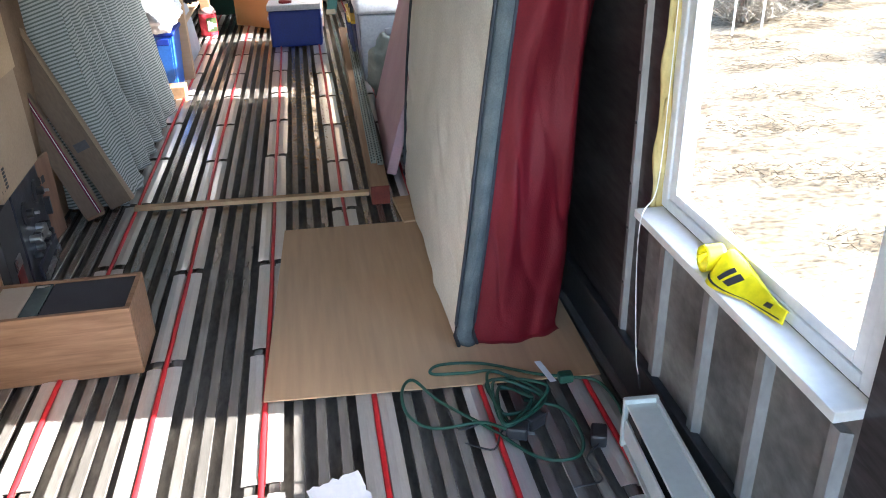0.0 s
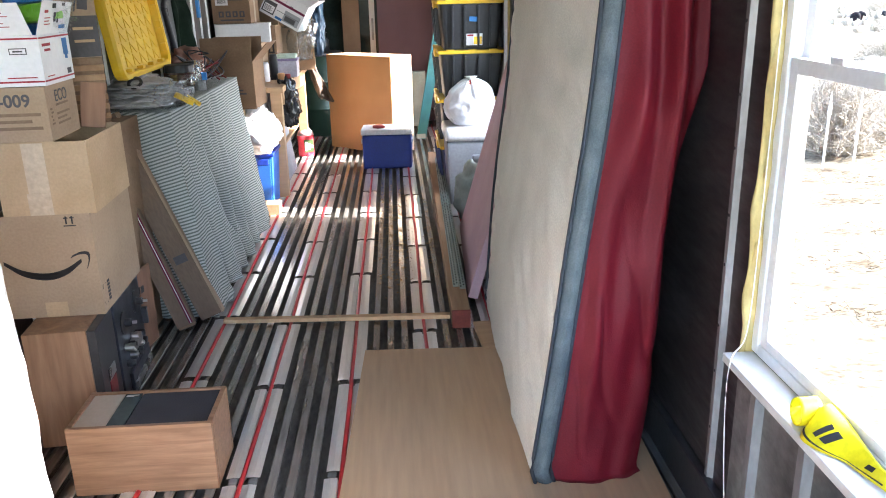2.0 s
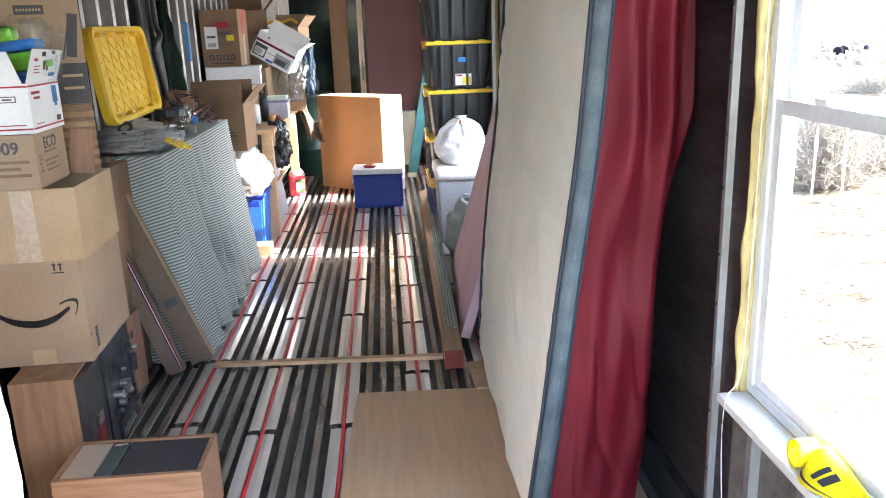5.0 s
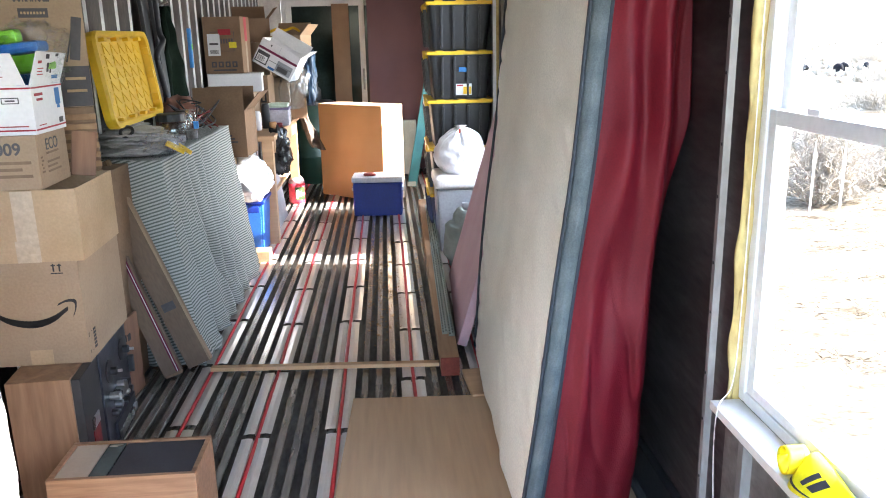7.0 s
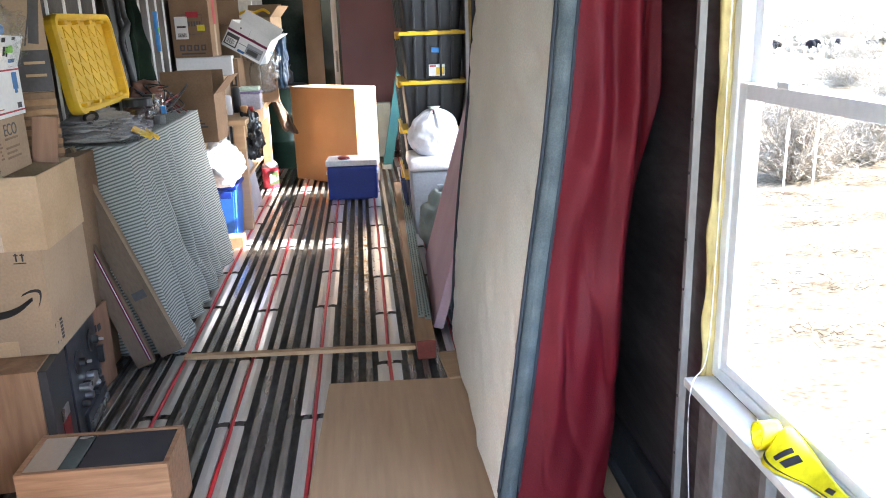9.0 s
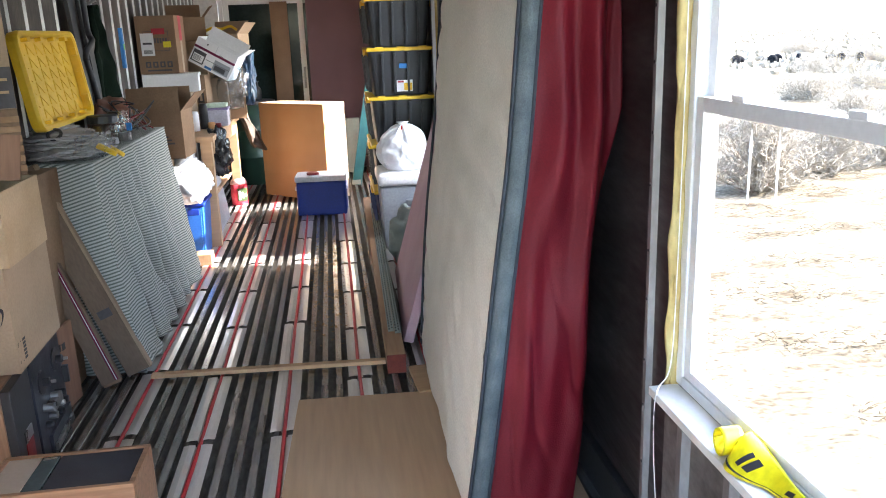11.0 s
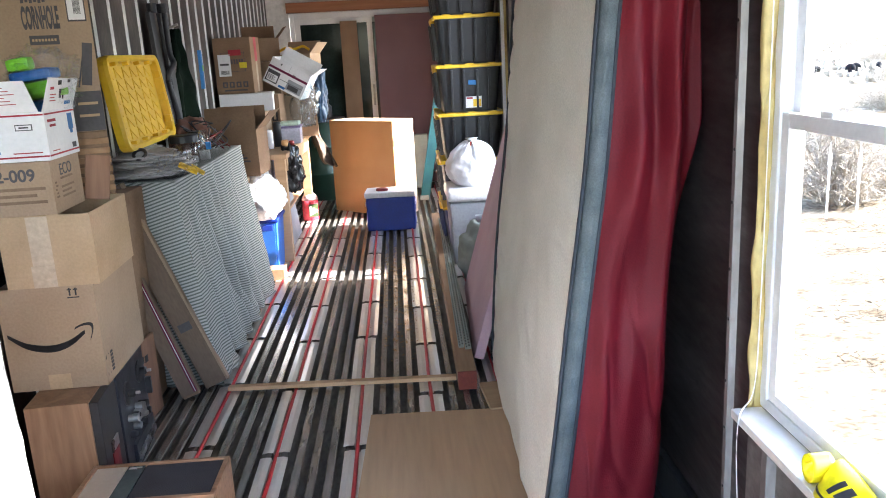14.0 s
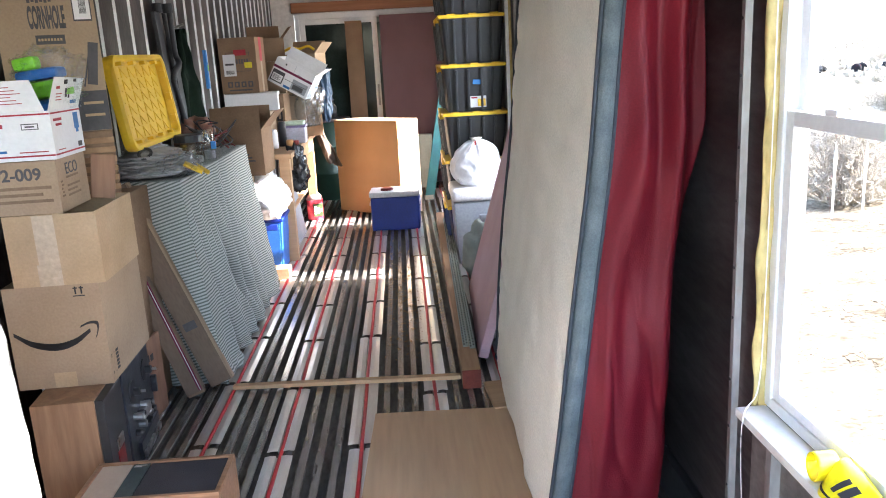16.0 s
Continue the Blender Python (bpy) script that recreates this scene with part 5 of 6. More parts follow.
bg = thing("bagged_cloth", "grey felt cloth and hose in a clear bag", "bag", pose(-0.985, 3.97, 0.995))
for k, (cx, cy, cz, sx, sy, sz) in enumerate(((0.0, 0.0, 0.032, 0.18, 0.25, 0.034), (-0.02, 0.02, 0.07, 0.165, 0.22, 0.03), (0.0, -0.03, 0.10, 0.14, 0.17, 0.028), (-0.06, 0.06, 0.125, 0.09, 0.13, 0.025))):
    part("cloth_fold", blob((cx, cy, cz), (sx, sy, sz), 0.28, 2.3, 5 + 3 * k, 5, 0.05), GREYFELT, bg, "folded grey felt", smooth=True)
part("ring", tube([(0.01 + 0.028 * math.cos(a * math.tau / 24), -0.17 + 0.022 * math.sin(a * math.tau / 24), 0.122 + 0.02 * math.sin(a * math.tau / 24)) for a in range(25)], 0.008), GREYPOLE, bg, smooth=True)
part("wrap", blob((0.14, -0.08, 0.05), (0.075, 0.16, 0.055), 0.5, 3.0, 9, 5, 0.03), glass_mat("crinkled_film", (0.95, 0.96, 0.97), 0.1, 0.14), bg, "clear plastic wrap", smooth=True)
part("tape_tab", surface(lambda u, v: (0.165 + 0.085 * u + 0.01 * v, -0.12 + 0.18 * v * (1 - 0.3 * u), 0.05 - 0.045 * u + 0.015 * math.sin(v * 6)), 8, 8, 0.004), YELLOW, bg, "yellow tape tab", smooth=True)
for k, (x, yy, r, h) in enumerate(((-0.915, 4.37, 0.074, 0.115), (-0.905, 4.58, 0.036, 0.115), (-0.842, 4.50, 0.034, 0.165))):
    j = thing("jar", "clear plastic jar with a black lid" if k < 2 else "clear glass jar with blue tape", "jar", pose(x, yy, 0.997), "jars on the table")
    part("glass", lathe([(r, 0.001), (r, h * 0.8), (r * 0.85, h * 0.9), (r * 0.85, h)], 20), glass_mat("jar_glass", (0.93, 0.95, 0.95), 0.03, 0.17), j, smooth=True)
    part("contents", lathe([(r * 0.9, 0.004), (r * 0.9, h * 0.3)], 14), BROWNPRINT if k % 2 else GREYFELT, j)
    if k < 2:
        part("lid", lathe([(r * 1.02, h), (r * 1.02, h + 0.035), (r * 0.95, h + 0.04)], 20), BLACKP, j, "black screw lid")
    else:
        part("label", box((0.02, -r - 0.004, 0.06), (0.045, -r + 0.01, 0.10)), BLUETAPE, j, "blue tape label")
rnd = random.Random(11)
wr = thing("wire_bundle", "tangle of black and red wires and a copper cloth", "wires", pose(-0.955, 4.93, 0.995))
part("cloth", blob((-0.06, 0, 0.10), (0.10, 0.20, 0.10), 0.4, 2.5, 12, 4, 0.05), mat("copper_cloth", (0.20, 0.09, 0.06), 0.7), wr, smooth=True)
for k in range(11):
    c = [(rnd.uniform(-0.06, 0.14), rnd.uniform(-0.25, 0.25), rnd.uniform(0.01, 0.20)) for _ in range(5)]
    part("wire", tube(smooth_path(c, 8), 0.004, 6), BLACKP if k % 3 else CAPRED, wr, smooth=True)

# ---- left wall leaners ----
for k in range(3):
    p = thing("metal_pole", "grey metal pole leaning against the ribbed wall", "pole", pose(-1.15 + 0.02 * k, (4.98, 5.13, 4.90)[k], 0.0), "leaning poles")
    if k < 2:
        part("shaft", box((-0.012, -0.05, 0.002), (0.012, 0.05, 1.84), 0.004, m=pose(0.05, 0.10, 0, 3, -2.5, 0)), GREYPOLE, p)
    else:
        part("shaft", tube(smooth_path([(0.05, 0.17, 0.002), (0.05, 0.08, 0.9), (0.045, 0.01, 1.19), (0.04, -0.09, 1.40), (0.04, -0.10, 1.44), (0.04, -0.06, 1.48), (0.03, 0.10, 1.53), (0.0, 0.15, 1.6), (-0.01, 0.18, 1.84)], 10), 0.017, 10), GREYPOLE, p, smooth=True)
    part("end_cap", rod((-0.02, 0.03 if k < 2 else 0.18, 1.83), (-0.022, 0.03 if k < 2 else 0.18, 1.885), 0.03), BLACKP, p)
ct = thing("hanging_coat", "dark green cloth hanging on the ribbed wall", "coat", pose(-1.12, 5.24, 1.74))


def coat(u, v):
    w = 0.04 + 0.50 * v ** 0.75
    return (-0.03 + 0.05 * math.sin(u * 3.1) + 0.03 * math.sin(u * 12 + v * 2) * (0.3 + v) + 0.03 * noise.noise(Vector((u * 5, v * 5, 0))), u * w - 0.05 * v, -0.72 * v)


part("cloth", surface(coat, 26, 34, 0.01), COAT, ct, smooth=True)
part("hook", rod((-0.05, 0, 0.0), (0.03, 0, 0.03), 0.008), STEEL, ct)
lv = thing("spirit_level", "bright blue level hung on the ribbed wall", "level", pose(-1.178, 6.10, 1.345, 0, 0, 0))
part("body", box((-0.012, -0.018, 0), (0.012, 0.018, 0.28), 0.003), BLUETAPE, lv)
part("vial", box((0.0125, -0.01, 0.13), (0.016, 0.01, 0.17)), LIME, lv)

# ---- bench with cartons ----
bn = thing("work_bench", "pale wooden work bench piled with boxes", "bench", pose(0, 0, 0))
part("top", box((-1.18, 5.97, 0.80), (-0.60, 7.75, 0.84), 0.003), TIMBER, bn)
for x, yy in ((-1.12, 6.03), (-0.66, 6.03), (-1.12, 7.65), (-0.66, 7.65)):
    part("leg", box((x - 0.04, yy - 0.04, 0.001), (x + 0.04, yy + 0.04, 0.7995), 0.003), TIMBER, bn)
part("apron", box((-0.64, 6.08, 0.70), (-0.615, 7.60, 0.7995), 0.002), TIMBER, bn)
part("shelf", box((-1.16, 6.08, 0.30), (-0.70, 7.6, 0.32), 0.002), TIMBER, bn)

ob = carton("shipping_box", "open brown shipping box with its flaps up beside the bench", (-1.085, 5.60, 0.742), (0.35, 0.35, 0.32), CARD_D, -3, True,
            (("front", -4, 0.16), ("right", 42, 0.16), ("back", 5, 0.15), ("left", 20, 0.10)))
for k in range(3):
    part("print_bar", box((0.19, -0.0014, 0.10 + k * 0.022), (0.29 - 0.02 * k, -0.0003, 0.112 + k * 0.022)), PRINT_GREY, ob)
for k in range(5):
    part("print_mark", box((0.05 + k * 0.02, -0.0014, 0.17), (0.06 + k * 0.02, -0.0003, 0.25 - 0.015 * k)), PRINT_GREY, ob)
b1 = carton("tall_carton", "tall brown carton with shipping labels on a pile", (-1.19, 6.62, 1.28), (0.30, 0.30, 0.44), CARD_D, -4)
part("label", box((0.03, -0.0014, 0.14), (0.13, -0.0003, 0.31)), WHITE_CARD, b1, "white shipping label")
part("label", box((0.12, -0.0014, 0.30), (0.22, -0.0003, 0.345)), REDPRINT, b1, "red warning label")
part("label", box((0.20, -0.0014, 0.20), (0.26, -0.0003, 0.245)), mat("yellow_paper", (0.75, 0.62, 0.03), 0.6), b1, "yellow sticker")
for k in range(4):
    part("handling_mark", box((0.05 + k * 0.055, -0.0014, 0.05), (0.09 + k * 0.055, -0.0003, 0.095)), PRINT_GREY, b1)
part("tape", box((0.3003, 0.12, 0.25), (0.301, 0.20, 0.44)), REDPRINT, b1)
for lo_, hi_ in (((0.055, 0.175), (0.245, 0.178)), ((0.055, 0.322), (0.245, 0.325)), ((0.055, 0.178), (0.058, 0.322)), ((0.242, 0.178), (0.245, 0.322)), ((0.06, 0.022), (0.245, 0.034))):
    part("print_line", box((lo_[0], -0.0012, lo_[1]), (hi_[0], -0.0002, hi_[1])), PRINT_GREY, b1)
for k in range(5):
    part("print_bar", box((0.135 + k * 0.021, -0.0013, 0.235), (0.148 + k * 0.021, -0.0003, 0.272)), PRINT_GREY, b1)
for k in range(4):
    part("handling_icon", box((0.062 + k * 0.055, -0.0020, 0.060), (0.078 + k * 0.055, -0.0013, 0.085)), CARD_D, b1)
for k in range(9):
    part("barcode_bar", box((0.048 + k * 0.0075, -0.0020, 0.155), (0.052 + k * 0.0075, -0.0013, 0.185)), MARKER, b1)
part("barcode_bar", box((0.045, -0.0020, 0.225), (0.115, -0.0013, 0.240)), PRINT_GREY, b1)
part("seam_tape", box((0.3003, 0.135, 0.001), (0.3012, 0.185, 0.249)), TAPE, b1)
wc = carton("white_carton", "small white carton under the tall one", (-1.17, 6.55, 1.135), (0.42, 0.34, 0.142), WHITE_CARD, 5)
uc = carton("small_carton", "brown carton stood on end on the bench", (-0.90, 6.80, 0.842), (0.17, 0.18, 0.41), CARD_D, -8)
us = carton("under_carton", "brown carton standing on the bench", (-1.17, 6.5, 0.842), (0.36, 0.42, 0.29), CARD, 0)
w2 = carton("printed_box", "white printed box with a maroon band, tipped on the pile", (-0.86, 6.95, 1.20), (0.36, 0.26, 0.22), WHITE_CARD, -12, True, (("right", 30, 0.10), ("back", 10, 0.10)))
w2.matrix_basis = pose(-0.88, 6.98, 1.37, 0, 30, -8)
part("print_band", box((0.001, -0.0014, 0.135), (0.359, -0.0003, 0.155)), MAROON, w2)
part("label", box((0.01, -0.0014, 0.02), (0.12, -0.0003, 0.12)), PRINT_GREY, w2)
part("print_bar", box((0.02, -0.0022, 0.03), (0.11, -0.0015, 0.09)), WHITE_CARD, w2)
part("print_bar", box((0.20, -0.0014, 0.02), (0.34, -0.0003, 0.11)), GREYBIN, w2)
part("print_bar", box((0.14, -0.0014, 0.01), (0.20, -0.0003, 0.03)), BLUEPRINT, w2)
for lo_, hi_ in (((0.13, 0.075), (0.34, 0.079)), ((0.215, 0.03), (0.31, 0.07))):
    part("print_bar", box((lo_[0], -0.0022, lo_[1]), (hi_[0], -0.0015, hi_[1])), PRINT_GREY, w2)
for k in range(5):
    part("print_bar", box((0.025, -0.0030, 0.040 + k * 0.009), (0.085 + 0.01 * (k % 2), -0.0023, 0.044 + k * 0.009)), PRINT_GREY, w2)
part("print_mark", box((0.20, -0.0014, 0.180), (0.23, -0.0003, 0.184), m=Matrix.Rotation(radians(6), 4, "Y")), PRINT_GREY, w2)
part("print_mark", box((0.09, -0.0014, 0.185), (0.102, -0.0003, 0.20)), PRINT_GREY, w2)
part("crease", box((0.178, -0.0012, 0.157), (0.180, -0.0002, 0.219)), GREYBIN, w2)
part("print_mark", box((0.10, -0.0014, 0.19), (0.15, -0.0003, 0.27)), MARKER, uc)
part("print_mark", box((0.115, -0.0022, 0.205), (0.135, -0.0015, 0.255)), CARD, uc)
part("label", box((0.015, -0.0014, 0.31), (0.12, -0.0003, 0.36)), WHITE_CARD, uc, "white barcode strip")
for k in range(8):
    part("barcode_bar", box((0.022 + k * 0.012, -0.0022, 0.316), (0.027 + k * 0.012, -0.0015, 0.354)), MARKER, uc)
sup = carton("support_carton", "brown carton wedged under the tipped box", (-0.93, 7.02, 0.842), (0.34, 0.36, 0.38), CARD, 6)
for k, (at, size, tn) in enumerate((((-1.17, 7.25, 0.842), (0.40, 0.40, 0.68), 0), ((-1.05, 7.26, 1.524), (0.30, 0.28, 0.20), 14), ((-0.80, 7.35, 1.394), (0.32, 0.28, 0.18), -14), ((-0.78, 7.33, 0.842), (0.30, 0.36, 0.55), 5))):
    carton("piled_carton", "brown carton in a pile against the wall", at, size, CARD_D if k % 2 else CARD, tn, k in (1, 2), (("right", 40, 0.12), ("back", 20, 0.12)) if k in (1, 2) else ())
st = thing("yellow_strap", "yellow webbing strap lying on the pile", "strap", pose(-0.66, 7.42, 1.60))
part("webbing", tube(smooth_path([(-0.12, 0, 0.005), (-0.05, -0.03, 0.03), (0.02, 0.0, 0.02), (0.10, -0.02, 0.04), (0.15, 0.02, 0.01)], 8), 0.012), YELLOW, st, smooth=True)
pbag = thing("bubble_wrap", "clear bubble-wrap bag hanging from the pile", "bag", pose(-0.56, 7.08, 0.96))
part("film", blob((0, 0, 0.20), (0.12, 0.12, 0.21), 0.4, 2.2, 14, 5), glass_mat("bubble_film", (0.80, 0.86, 0.90), 0.22, 0.2), pbag, smooth=True)
bluebag = thing("blue_bag", "crumpled blue plastic bag stuffed behind the pile", "bag", pose(-0.455, 7.46, 0.96))
part("film", blob((0, 0, 0.25), (0.062, 0.10, 0.26), 0.4, 2.4, 41, 5), mat("blue_film", (0.03, 0.075, 0.14), 0.35, 0, (0.02, 0.05, 0.10), 9, 60, 0.3), bluebag, smooth=True)
vt = thing("violet_tub", "clear tub with a violet rim and a pale green lid", "tub", pose(-0.66, 6.78, 0.8415))
part("body", box((-0.09, -0.08, 0.001), (0.09, 0.08, 0.13), 0.01), mat("frosted_tub", (0.55, 0.53, 0.62), 0.3), vt)
part("rim", box((-0.097, -0.087, 0.1305), (0.097, 0.087, 0.15), 0.006), PURPLEPRINT, vt)
part("lid", box((-0.085, -0.075, 0.1505), (0.085, 0.075, 0.185), 0.012), mat("mint_lid", (0.62, 0.74, 0.60), 0.4), vt)
for x, yy, r, h, mm, nm in ((-0.735, 6.55, 0.033, 0.20, BLACKP, "black insulated flask"), (-0.675, 6.50, 0.03, 0.055, ORANGE, "small amber pill pot"), (-0.64, 6.58, 0.03, 0.04, CAPRED, "small red tin"), (-0.79, 6.40, 0.04, 0.15, WHITE_CARD, "white can")):
    c = thing("bench_container", nm + " on the bench", "container", pose(x, yy, 0.8415), "bench containers")
    part("body", lathe([(r, 0.001), (r, h * 0.85), (r * 0.8, h)], 16), mm, c, smooth=True)

blackbag = thing("black_bag", "crumpled black plastic bag hanging off the bench", "bag", pose(-0.62, 6.28, 0.52))
part("film", blob((0, 0, 0.16), (0.09, 0.16, 0.17), 0.4, 2.6, 21, 5), BLACKBAG, blackbag, smooth=True)
wcl = thing("white_cloth", "white cloth and plastic heaped over a low carton", "cloth", pose(-0.80, 5.72, 0.425))
part("cloth", blob((0, 0, 0.15), (0.17, 0.26, 0.165), 0.35, 2, 30, 5, 0.1), BAGWHITE, wcl, smooth=True)
lc = carton("low_carton", "pale carton tucked beside the bench", (-1.10, 5.42, 0.34), (0.28, 0.42, 0.40), CARD_L, 0)
lc2 = carton("floor_carton", "brown carton on the floor by the table", (-1.15, 5.38, 0.0), (0.30, 0.34, 0.338), CARD_D, 0)
bb = thing("blue_tub", "bright blue plastic storage tub on the floor", "tub", pose(-0.82, 5.62, 0.0, 0, 0, 0))
bm = bmesh.new()
vs = [[bm.verts.new((sx * 0.15 * s, 0.19 + sy * 0.20 * s, z)) for sx, sy in ((-1, -1), (1, -1), (1, 1), (-1, 1))] for z, s in ((0.001, 0.86), (0.40, 1.0))]
for i in range(4):
    bm.faces.new((vs[0][i], vs[0][(i + 1) % 4], vs[1][(i + 1) % 4], vs[1][i]))
bm.faces.new(vs[0])
bm.faces.new(vs[1])
bmesh.ops.bevel(bm, geom=bm.edges[:], offset=0.012, segments=2, affect="EDGES")
part("body", bm, BLUEBIN, bb)
part("rim", box((-0.165, -0.022, 0.395), (0.165, 0.402, 0.42), 0.008), BLUE, bb)
part("handle", box((0.05, -0.04, 0.34), (0.13, -0.015, 0.385), 0.006), BLUE, bb)
gp = thing("grey_panel", "grey panel leaning under the bench", "board", pose(-0.70, 6.35, 0.0, 0, -8, 0))
part("panel", box((0, 0, 0.001), (0.015, 0.75, 0.40), 0.003), GREYBIN, gp)

br = thing("steel_drum", "dark green steel drum standing on the floor", "drum", pose(-0.63, 8.95, 0.0))
part("body", lathe([(0.27, 0.001), (0.285, 0.01), (0.285, 0.28), (0.295, 0.29), (0.295, 0.31), (0.285, 0.32), (0.285, 0.57), (0.295, 0.58), (0.295, 0.60), (0.285, 0.61), (0.285, 0.87), (0.27, 0.88)], 32), DARKGREEN, br, smooth=True)
part("lid_ring", lathe([(0.292, 0.855), (0.297, 0.865), (0.297, 0.885), (0.28, 0.89)], 32), BLACKP, br)
sk = thing("brown_sack", "folded brown cloth sack hanging off the bench end", "sack", pose(-0.60, 7.78, 0.84))


def sack(u, v):
    return (-0.02 + 0.15 * u * (0.5 + 0.5 * v) + 0.10 * v ** 1.5, 0.04 * math.sin(u * 7 + v * 2) + 0.05 * noise.noise(Vector((u * 4, v * 4, 2))), 0.12 - 0.42 * v - 0.05 * u + 0.03 * noise.noise(Vector((u * 3, v * 3, 8))))


part("cloth", surface(sack, 20, 20, 0.012), mat("brown_sacking", (0.085, 0.062, 0.047), 0.9, 0, (0.05, 0.036, 0.028), 9, 120, 0.4), sk, smooth=True)
tank = thing("gas_bottle", "black valve bottle standing on the drum", "bottle", pose(-0.52, 8.95, 0.891))
part("body", lathe([(0.05, 0.001), (0.05, 0.12), (0.02, 0.15), (0.02, 0.19), (0.035, 0.2)], 16), BLACKP, tank, smooth=True)
bp_ = thing("hardboard_strip", "tall brown hardboard strip leaning on the door", "board", pose(-0.36, 9.72, 0.0, -1.5, 0, 0))
part("panel", box((0, 0, 0.001), (0.20, 0.012, 1.95), 0.002), CARD_D, bp_)
pp = thing("mauve_panel", "tall mauve board leaning across the sliding door", "board", pose(0.055, 9.62, 0.0, -2.5, 0, 0))
part("panel", box((0, 0, 0.001), (0.92, 0.03, 2.0), 0.003), PURPLE, pp)
sm = thing("wall_register", "small pale metal register box by the door", "box", pose(0.42, 9.2, 0.0))
part("body", box((0, 0, 0.001), (0.16, 0.12, 0.62), 0.006), SAGE, sm)

# ---- near the camera ----
wt = thing("white_wrapped_bale", "bright white plastic-wrapped insulation bale stood upright", "bale", pose(-0.770, 1.18, 0.0))


def bale(u, v):
    a = u * math.tau
    cx, cy = math.cos(a), math.sin(a)
    p = (abs(cx) ** 5 + abs(cy) ** 5) ** -0.2
    k = 1 + 0.035 * noise.noise(Vector((cx * 2, cy * 2, v * 5))) + 0.02 * noise.noise(Vector((cx * 6, cy * 6, v * 14)))
    top = 1 - 0.72 * max(0, v - 0.9)
    return (0.33 * cx * p * k * top, 0.20 * cy * p * k * top, 0.002 + 1.17 * v)


bm = surface(bale, 64, 40)
bmesh.ops.remove_doubles(bm, verts=bm.verts, dist=0.0005)
bmesh.ops.holes_fill(bm, edges=bm.edges[:], sides=100)
part("wrap", bm, BAGWHITE, wt, smooth=True)

ht = thing("baseboard_heater", "white enamelled electric baseboard heater lying by the wall", "heater", pose(0.948, 1.555, 0.0, 0, 0, -4))
hx = 0.085
part("back_plate", box((hx - 0.008, -0.95, 0.02), (hx, 0.0, 0.17), 0.002), HEATER, ht)
part("top_cover", box((0.0, -0.95, 0.150), (hx - 0.0085, 0.0, 0.158), 0.002), HEATER, ht)
part("front_cover", box((-0.004, -0.95, 0.055), (0.002, -0.02, 0.118), 0.002), HEATER, ht)
part("end_cap", box((-0.006, -0.01, 0.018), (hx + 0.002, 0.006, 0.172), 0.004), HEATER, ht)
part("base_lip", box((0.0, -0.95, 0.018), (hx - 0.0085, -0.011, 0.026)), HEATER, ht)
part("element", box((0.02, -0.94, 0.05), (hx - 0.02, -0.03, 0.12)), DARK, ht)
part("knob_plate", box((0.003, -0.12, 0.118), (0.006, -0.02, 0.1495)), DARK, ht)

cd = thing("extension_cord", "tangled green extension cord with a white tag", "cord", pose(0, 0, 0))
rnd = random.Random(4)
ctrl = [(0.88, 1.845, 0.045), (0.80, 1.90, 0.03), (0.66, 1.99, 0.025), (0.53, 2.01, 0.024), (0.50, 1.97, 0.024), (0.60, 1.95, 0.026), (0.70, 1.93, 0.03)]
for k in range(15):
    a = k * 2.1
    ctrl.append((0.705 + 0.10 * math.cos(a) * rnd.uniform(0.4, 1.1), 1.77 + 0.14 * math.sin(a) * rnd.uniform(0.5, 1.15), 0.025 + 0.05 * rnd.random()))
ctrl += [(0.60, 1.72, 0.02), (0.47, 1.73, 0.012), (0.405, 1.80, 0.014), (0.40, 1.90, 0.024), (0.44, 1.95, 0.024), (0.5, 1.84, 0.02), (0.62, 1.70, 0.012), (0.72, 1.56, 0.012), (0.82, 1.54, 0.012), (0.86, 1.62, 0.012), (0.84, 1.74, 0.014), (0.74, 1.78, 0.03)]
part("cable", tube(smooth_path(ctrl, 7), 0.0048, 7), CORDGREEN, cd, smooth=True)
part("plug", box((0.86, 1.825, 0.03), (0.905, 1.86, 0.06), 0.01), CORDGREEN, cd)
part("tag", box((-0.012, -0.045, 0), (0.012, 0.045, 0.001), m=pose(0.83, 1.875, 0.05, 12, 15, 20)), WHITE_CARD, cd, "white paper tag")
part("cable", tube(smooth_path([(0.88, 1.85, 0.04), (0.97, 1.83, 0.03), (1.0, 1.74, 0.02), (0.99, 1.62, 0.015)], 8), 0.0048, 7), CORDGREEN, cd, smooth=True)
for x, yy, a in ((0.745, 1.70, 30), (0.69, 1.665, -20), (0.90, 1.60, 70)):
    ad = thing("power_adapter", "black plug-in power adapter on the floor", "adapter", pose(x, yy, 0.001, 0, 0, a), "adapters")
    part("body", box((-0.03, -0.022, 0), (0.03, 0.022, 0.04), 0.008), BLACKP, ad)
    part("prong", box((0.031, -0.008, 0.015), (0.048, -0.006, 0.024)), STEEL, ad)
    part("lead", tube(smooth_path([(-0.03, 0, 0.015), (-0.09, 0.03, 0.012), (-0.16, -0.01, 0.012), (-0.2, 0.06, 0.012)], 6), 0.0028, 6), BLACKP, ad, smooth=True)
pr = thing("paper_scrap", "torn white paper scrap on the floor", "paper", pose(0.20, 1.50, 0.004, 0, 0, 15))
bm = surface(lambda u, v: ((u - 0.5) * 0.14 + 0.012 * noise.noise(Vector((v * 9, u * 3, 0))), (v - 0.5) * 0.16 + 0.012 * noise.noise(Vector((u * 9, 5, v))), 0.006 + 0.012 * u * v), 12, 12, 0.001)
part("paper", bm, WHITE_CARD, pr)

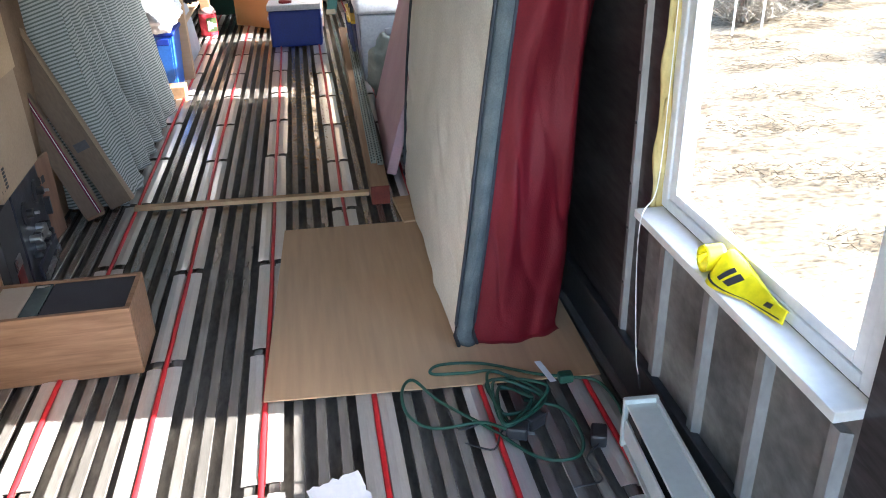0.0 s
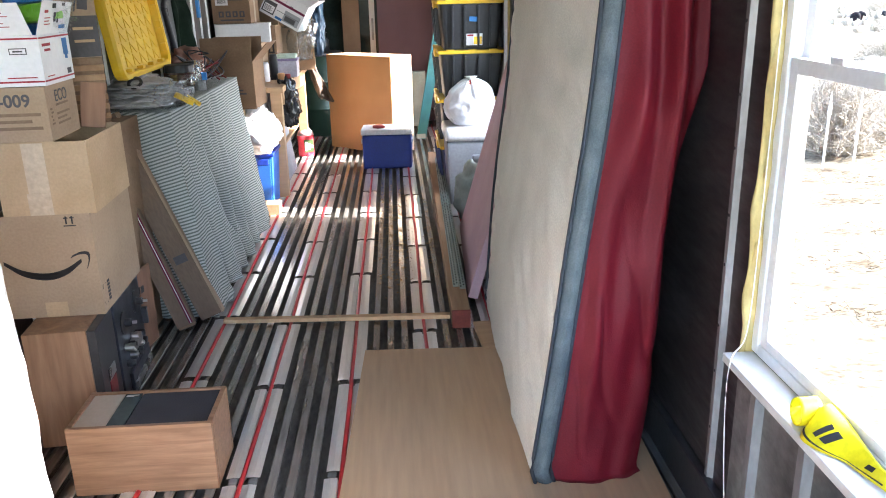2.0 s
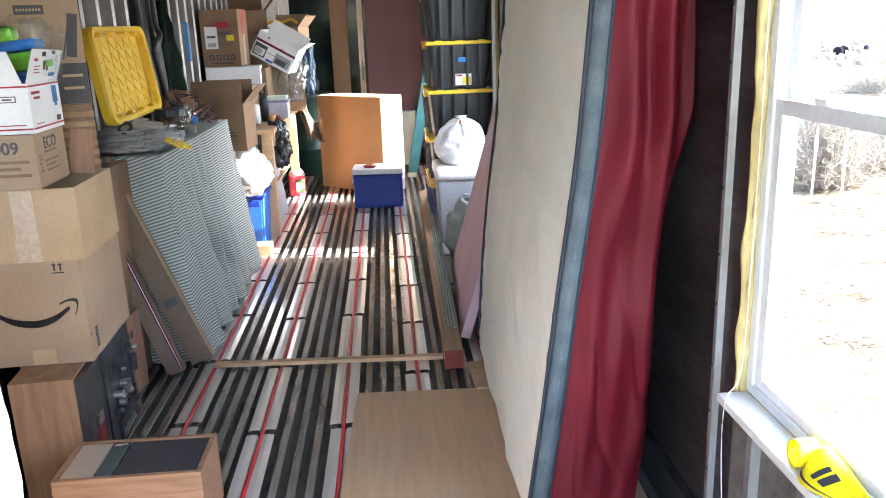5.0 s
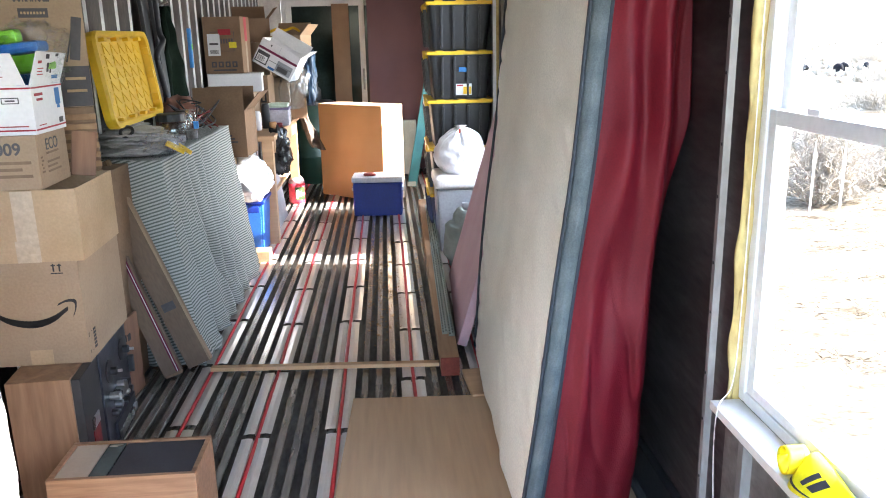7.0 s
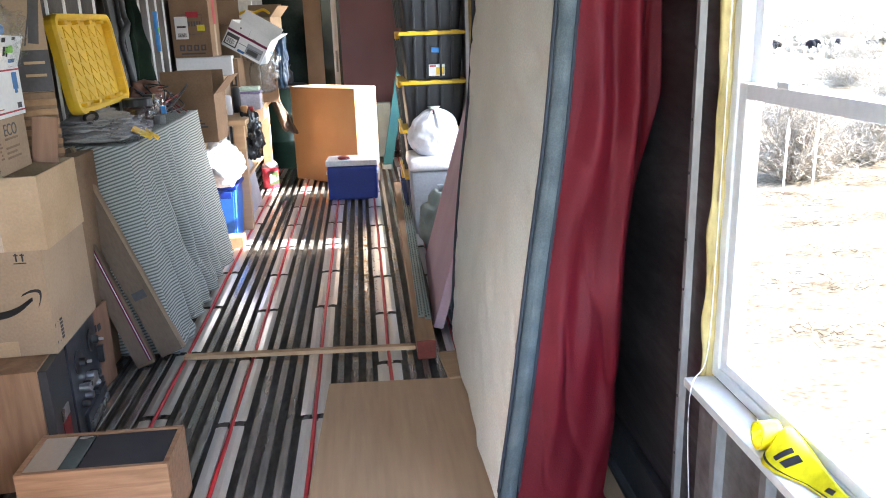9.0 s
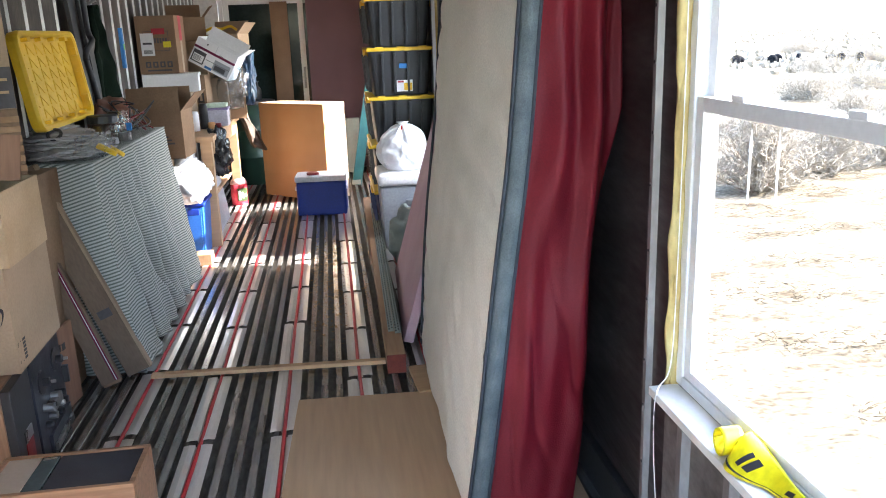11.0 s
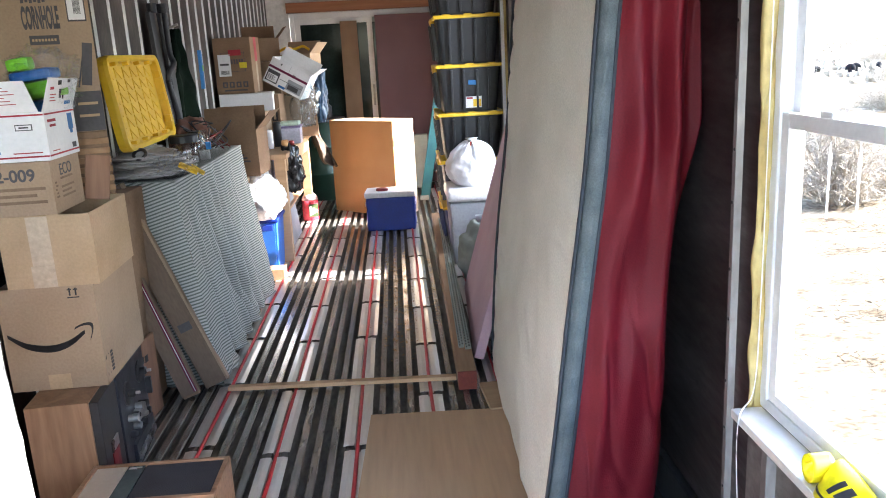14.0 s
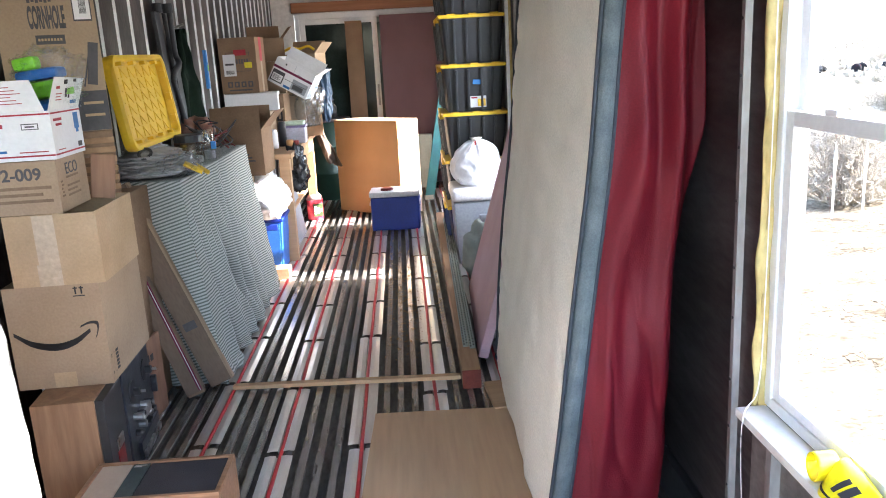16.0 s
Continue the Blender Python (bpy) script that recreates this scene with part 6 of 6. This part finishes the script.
tp = thing("caution_tape", "loose roll of yellow caution tape with black print on the sill", "tape", pose(1.07, 1.425, WZ0 + 0.003))


def roll(u, v):
    a = u * math.tau
    return (-0.028 + 0.046 * v, 0.012 + 0.026 * math.cos(a), 0.033 + 0.031 * math.sin(a))


part("roll", surface(roll, 28, 6, 0.002), CAUTION, tp, smooth=True)


def strip(u, v):
    """The loose end: front edge on the sill, back edge leaning up on the window."""
    front = -0.018 - 0.030 * math.sin(math.pi * min(1, u * 1.5)) + 0.040 * u * u
    back = 0.034 + 0.004 * math.sin(u * 6)
    rise = (0.056 - 0.030 * u) * math.sin(v * math.pi / 2) + 0.010 * math.sin(math.pi * v) * math.sin(u * 7 + 0.6)
    return (front + (back - front) * v, -0.010 - 0.225 * u + 0.03 * (1 - v) * math.sin(math.pi * u), 0.004 + rise)


part("strip", surface(strip, 40, 10, 0.0012), CAUTION, tp, smooth=True)
for u0, u1, v0, v1 in ((0.30, 0.355, 0.22, 0.62), (0.385, 0.46, 0.25, 0.66), (0.80, 0.87, 0.25, 0.50), (0.10, 0.97, 0.07, 0.11)):
    def bar(u, v, q=(u0, u1, v0, v1)):
        x, yy, z = strip(q[0] + u * (q[1] - q[0]), q[2] + v * (q[3] - q[2]))
        return (x - 0.0018, yy, z + 0.0022)
    part("print_bar", surface(bar, 24 if u1 - u0 > 0.5 else 4, 4, 0.0006), MARKER, tp)

cdw = thing("pull_cord", "thin white cord hanging beside the window", "cord", pose(1.05, 1.70, 0))
part("cord", tube(smooth_path([(0.040, 0.085, 1.75), (0.042, 0.085, 1.3), (0.040, 0.08, 0.9), (0.026, 0.065, 0.66), (-0.020, 0.040, 0.598), (-0.026, 0.030, 0.45), (-0.018, 0.0, 0.2), (-0.015, -0.02, 0.145)], 8), 0.0015, 6), SILLM, cdw, smooth=True)
part("end", rod((-0.015, -0.02, 0.145), (-0.012, -0.03, 0.105), 0.003), BLACKP, cdw)

# ---- floor pieces last: bars, plates, pipes ----
bar_me = bpy.data.meshes.new("bar")
bm = bmesh.new()
prof = [(-0.0155, -0.003), (-0.0135, 0.0), (0.0135, 0.0), (0.0155, -0.003), (0.0155, -0.007), (0.005, -0.012), (0.005, ZG), (-0.005, ZG), (-0.005, -0.012), (-0.0155, -0.007)]
a = [bm.verts.new((x, Y0, z)) for x, z in prof]
b = [bm.verts.new((x, Y1 - 0.05, z)) for x, z in prof]
for i in range(len(prof)):
    j = (i + 1) % len(prof)
    bm.faces.new((a[i], a[j], b[j], b[i]))
finish(bm)
bm.to_mesh(bar_me)
bm.free()
bar_me.materials.append(ALU)
k0, k1 = math.ceil((XL + 0.02) / PITCH - 0.5), math.floor((XR - 0.04) / PITCH - 0.5)
for k in range(k0, k1 + 1):
    ob = new("bar", bar_me)
    ob.parent, ob.location = floor, ((k + 0.5) * PITCH, 0, 0)


def plate_bm(length):
    """Heat plate with a channel down its middle, wings resting on two bars."""
    bm = bmesh.new()
    top = [(-0.054, 0.003), (-0.032, 0.0065), (-0.010, 0.005), (-0.009, -0.004), (0.009, -0.004), (0.010, 0.005), (0.032, 0.0065), (0.054, 0.003)]
    prof = top + [(x, z - 0.0014) for x, z in top[::-1]]
    rows_ = [[bm.verts.new((x, yy, z + dz)) for x, z in prof] for yy, dz in ((0, 0.003), (0.03, 0), (length - 0.03, 0), (length, 0.003))]
    n = len(prof)
    for p, q in zip(rows_, rows_[1:]):
        for i in range(n):
            bm.faces.new((p[i], p[(i + 1) % n], q[(i + 1) % n], q[i]))
    for end in (rows_[0], rows_[-1]):
        for i in range(7):
            bm.faces.new((end[i], end[i + 1], end[n - 2 - i], end[n - 1 - i]))
    return bm


def shared(name, bm, material):
    finish(bm)
    me = bpy.data.meshes.new(name)
    bm.to_mesh(me)
    bm.free()
    me.materials.append(material)
    return me


plate_long = shared("heat_plate", plate_bm(0.60), PLATE)
starts = {0: 2.985, 1: 2.88, 2: 2.89, 3: 3.36, 4: 2.7, 5: 2.7}
rnd = random.Random(2)
for i, x in enumerate(PIPES):
    pt = tagged(thing("heating_pipe", "red plastic heating pipe in aluminium plates between floor bars", "pipe", pose(x, 0, 0), "floor heating runs"))
    pts = []
    yy = Y0 + 0.1
    while yy < Y1 - 0.3:
        pts.append((0.0025 * math.sin(yy * 2.1 + i) + rnd.uniform(-0.002, 0.002), yy, 0.0045 + 0.002 * math.sin(yy * 9.9 + i)))
        yy += 0.3
    part("pipe", tube(smooth_path(pts, 3), 0.0085, 8), PEX, pt, smooth=True)
    yy = starts[i] - 0.64 * 6
    while yy < Y1 - 0.8:
        ob = new("heat_plate", plate_long)
        ob.parent = pt
        ob.location = (rnd.uniform(-0.004, 0.004), yy, rnd.uniform(0, 0.0012))
        ob.rotation_euler = (0, rnd.uniform(-0.012, 0.012), rnd.uniform(-0.006, 0.006))
        yy += 0.64

# chips and dry leaf litter in one stretch of the floor
rnd = random.Random(17)
lv_, lf_ = [], []
for _ in range(900):
    x, yy = rnd.gauss(0.25, 0.12), rnd.gauss(5.15, 0.55)
    if not (-0.05 < x < 0.43 and 3.8 < yy < 6.6):
        continue
    off = (x / PITCH - 0.5) % 1.0
    z = 0.0015 if off < 0.24 or off > 0.76 else ZG + 0.002
    an, a_, b_ = rnd.random() * math.tau, rnd.uniform(0.004, 0.014), rnd.uniform(0.002, 0.006)
    k = len(lv_)
    for sx, sy, dz in ((-1, -1, 0), (1, -1, 0.002), (1, 1, 0.004), (-1, 1, 0.001)):
        px, py = sx * a_, sy * b_
        lv_.append((x + px * math.cos(an) - py * math.sin(an), yy + px * math.sin(an) + py * math.cos(an), z + dz))
    lv_.append((x, yy, z + 0.005))
    lf_ += [(k, k + 1, k + 4), (k + 1, k + 2, k + 4), (k + 2, k + 3, k + 4), (k + 3, k, k + 4)]
me = bpy.data.meshes.new("floor_litter")
me.from_pydata(lv_, [], lf_)
me.materials.append(mat("dry_chips", (0.34, 0.21, 0.10), 0.85, 0, (0.2, 0.12, 0.055), 30, 90, 0.1))
tagged(new("floor_litter", me), "brown wood chips and dry leaf litter between floor bars", "litter", kind="stuff")
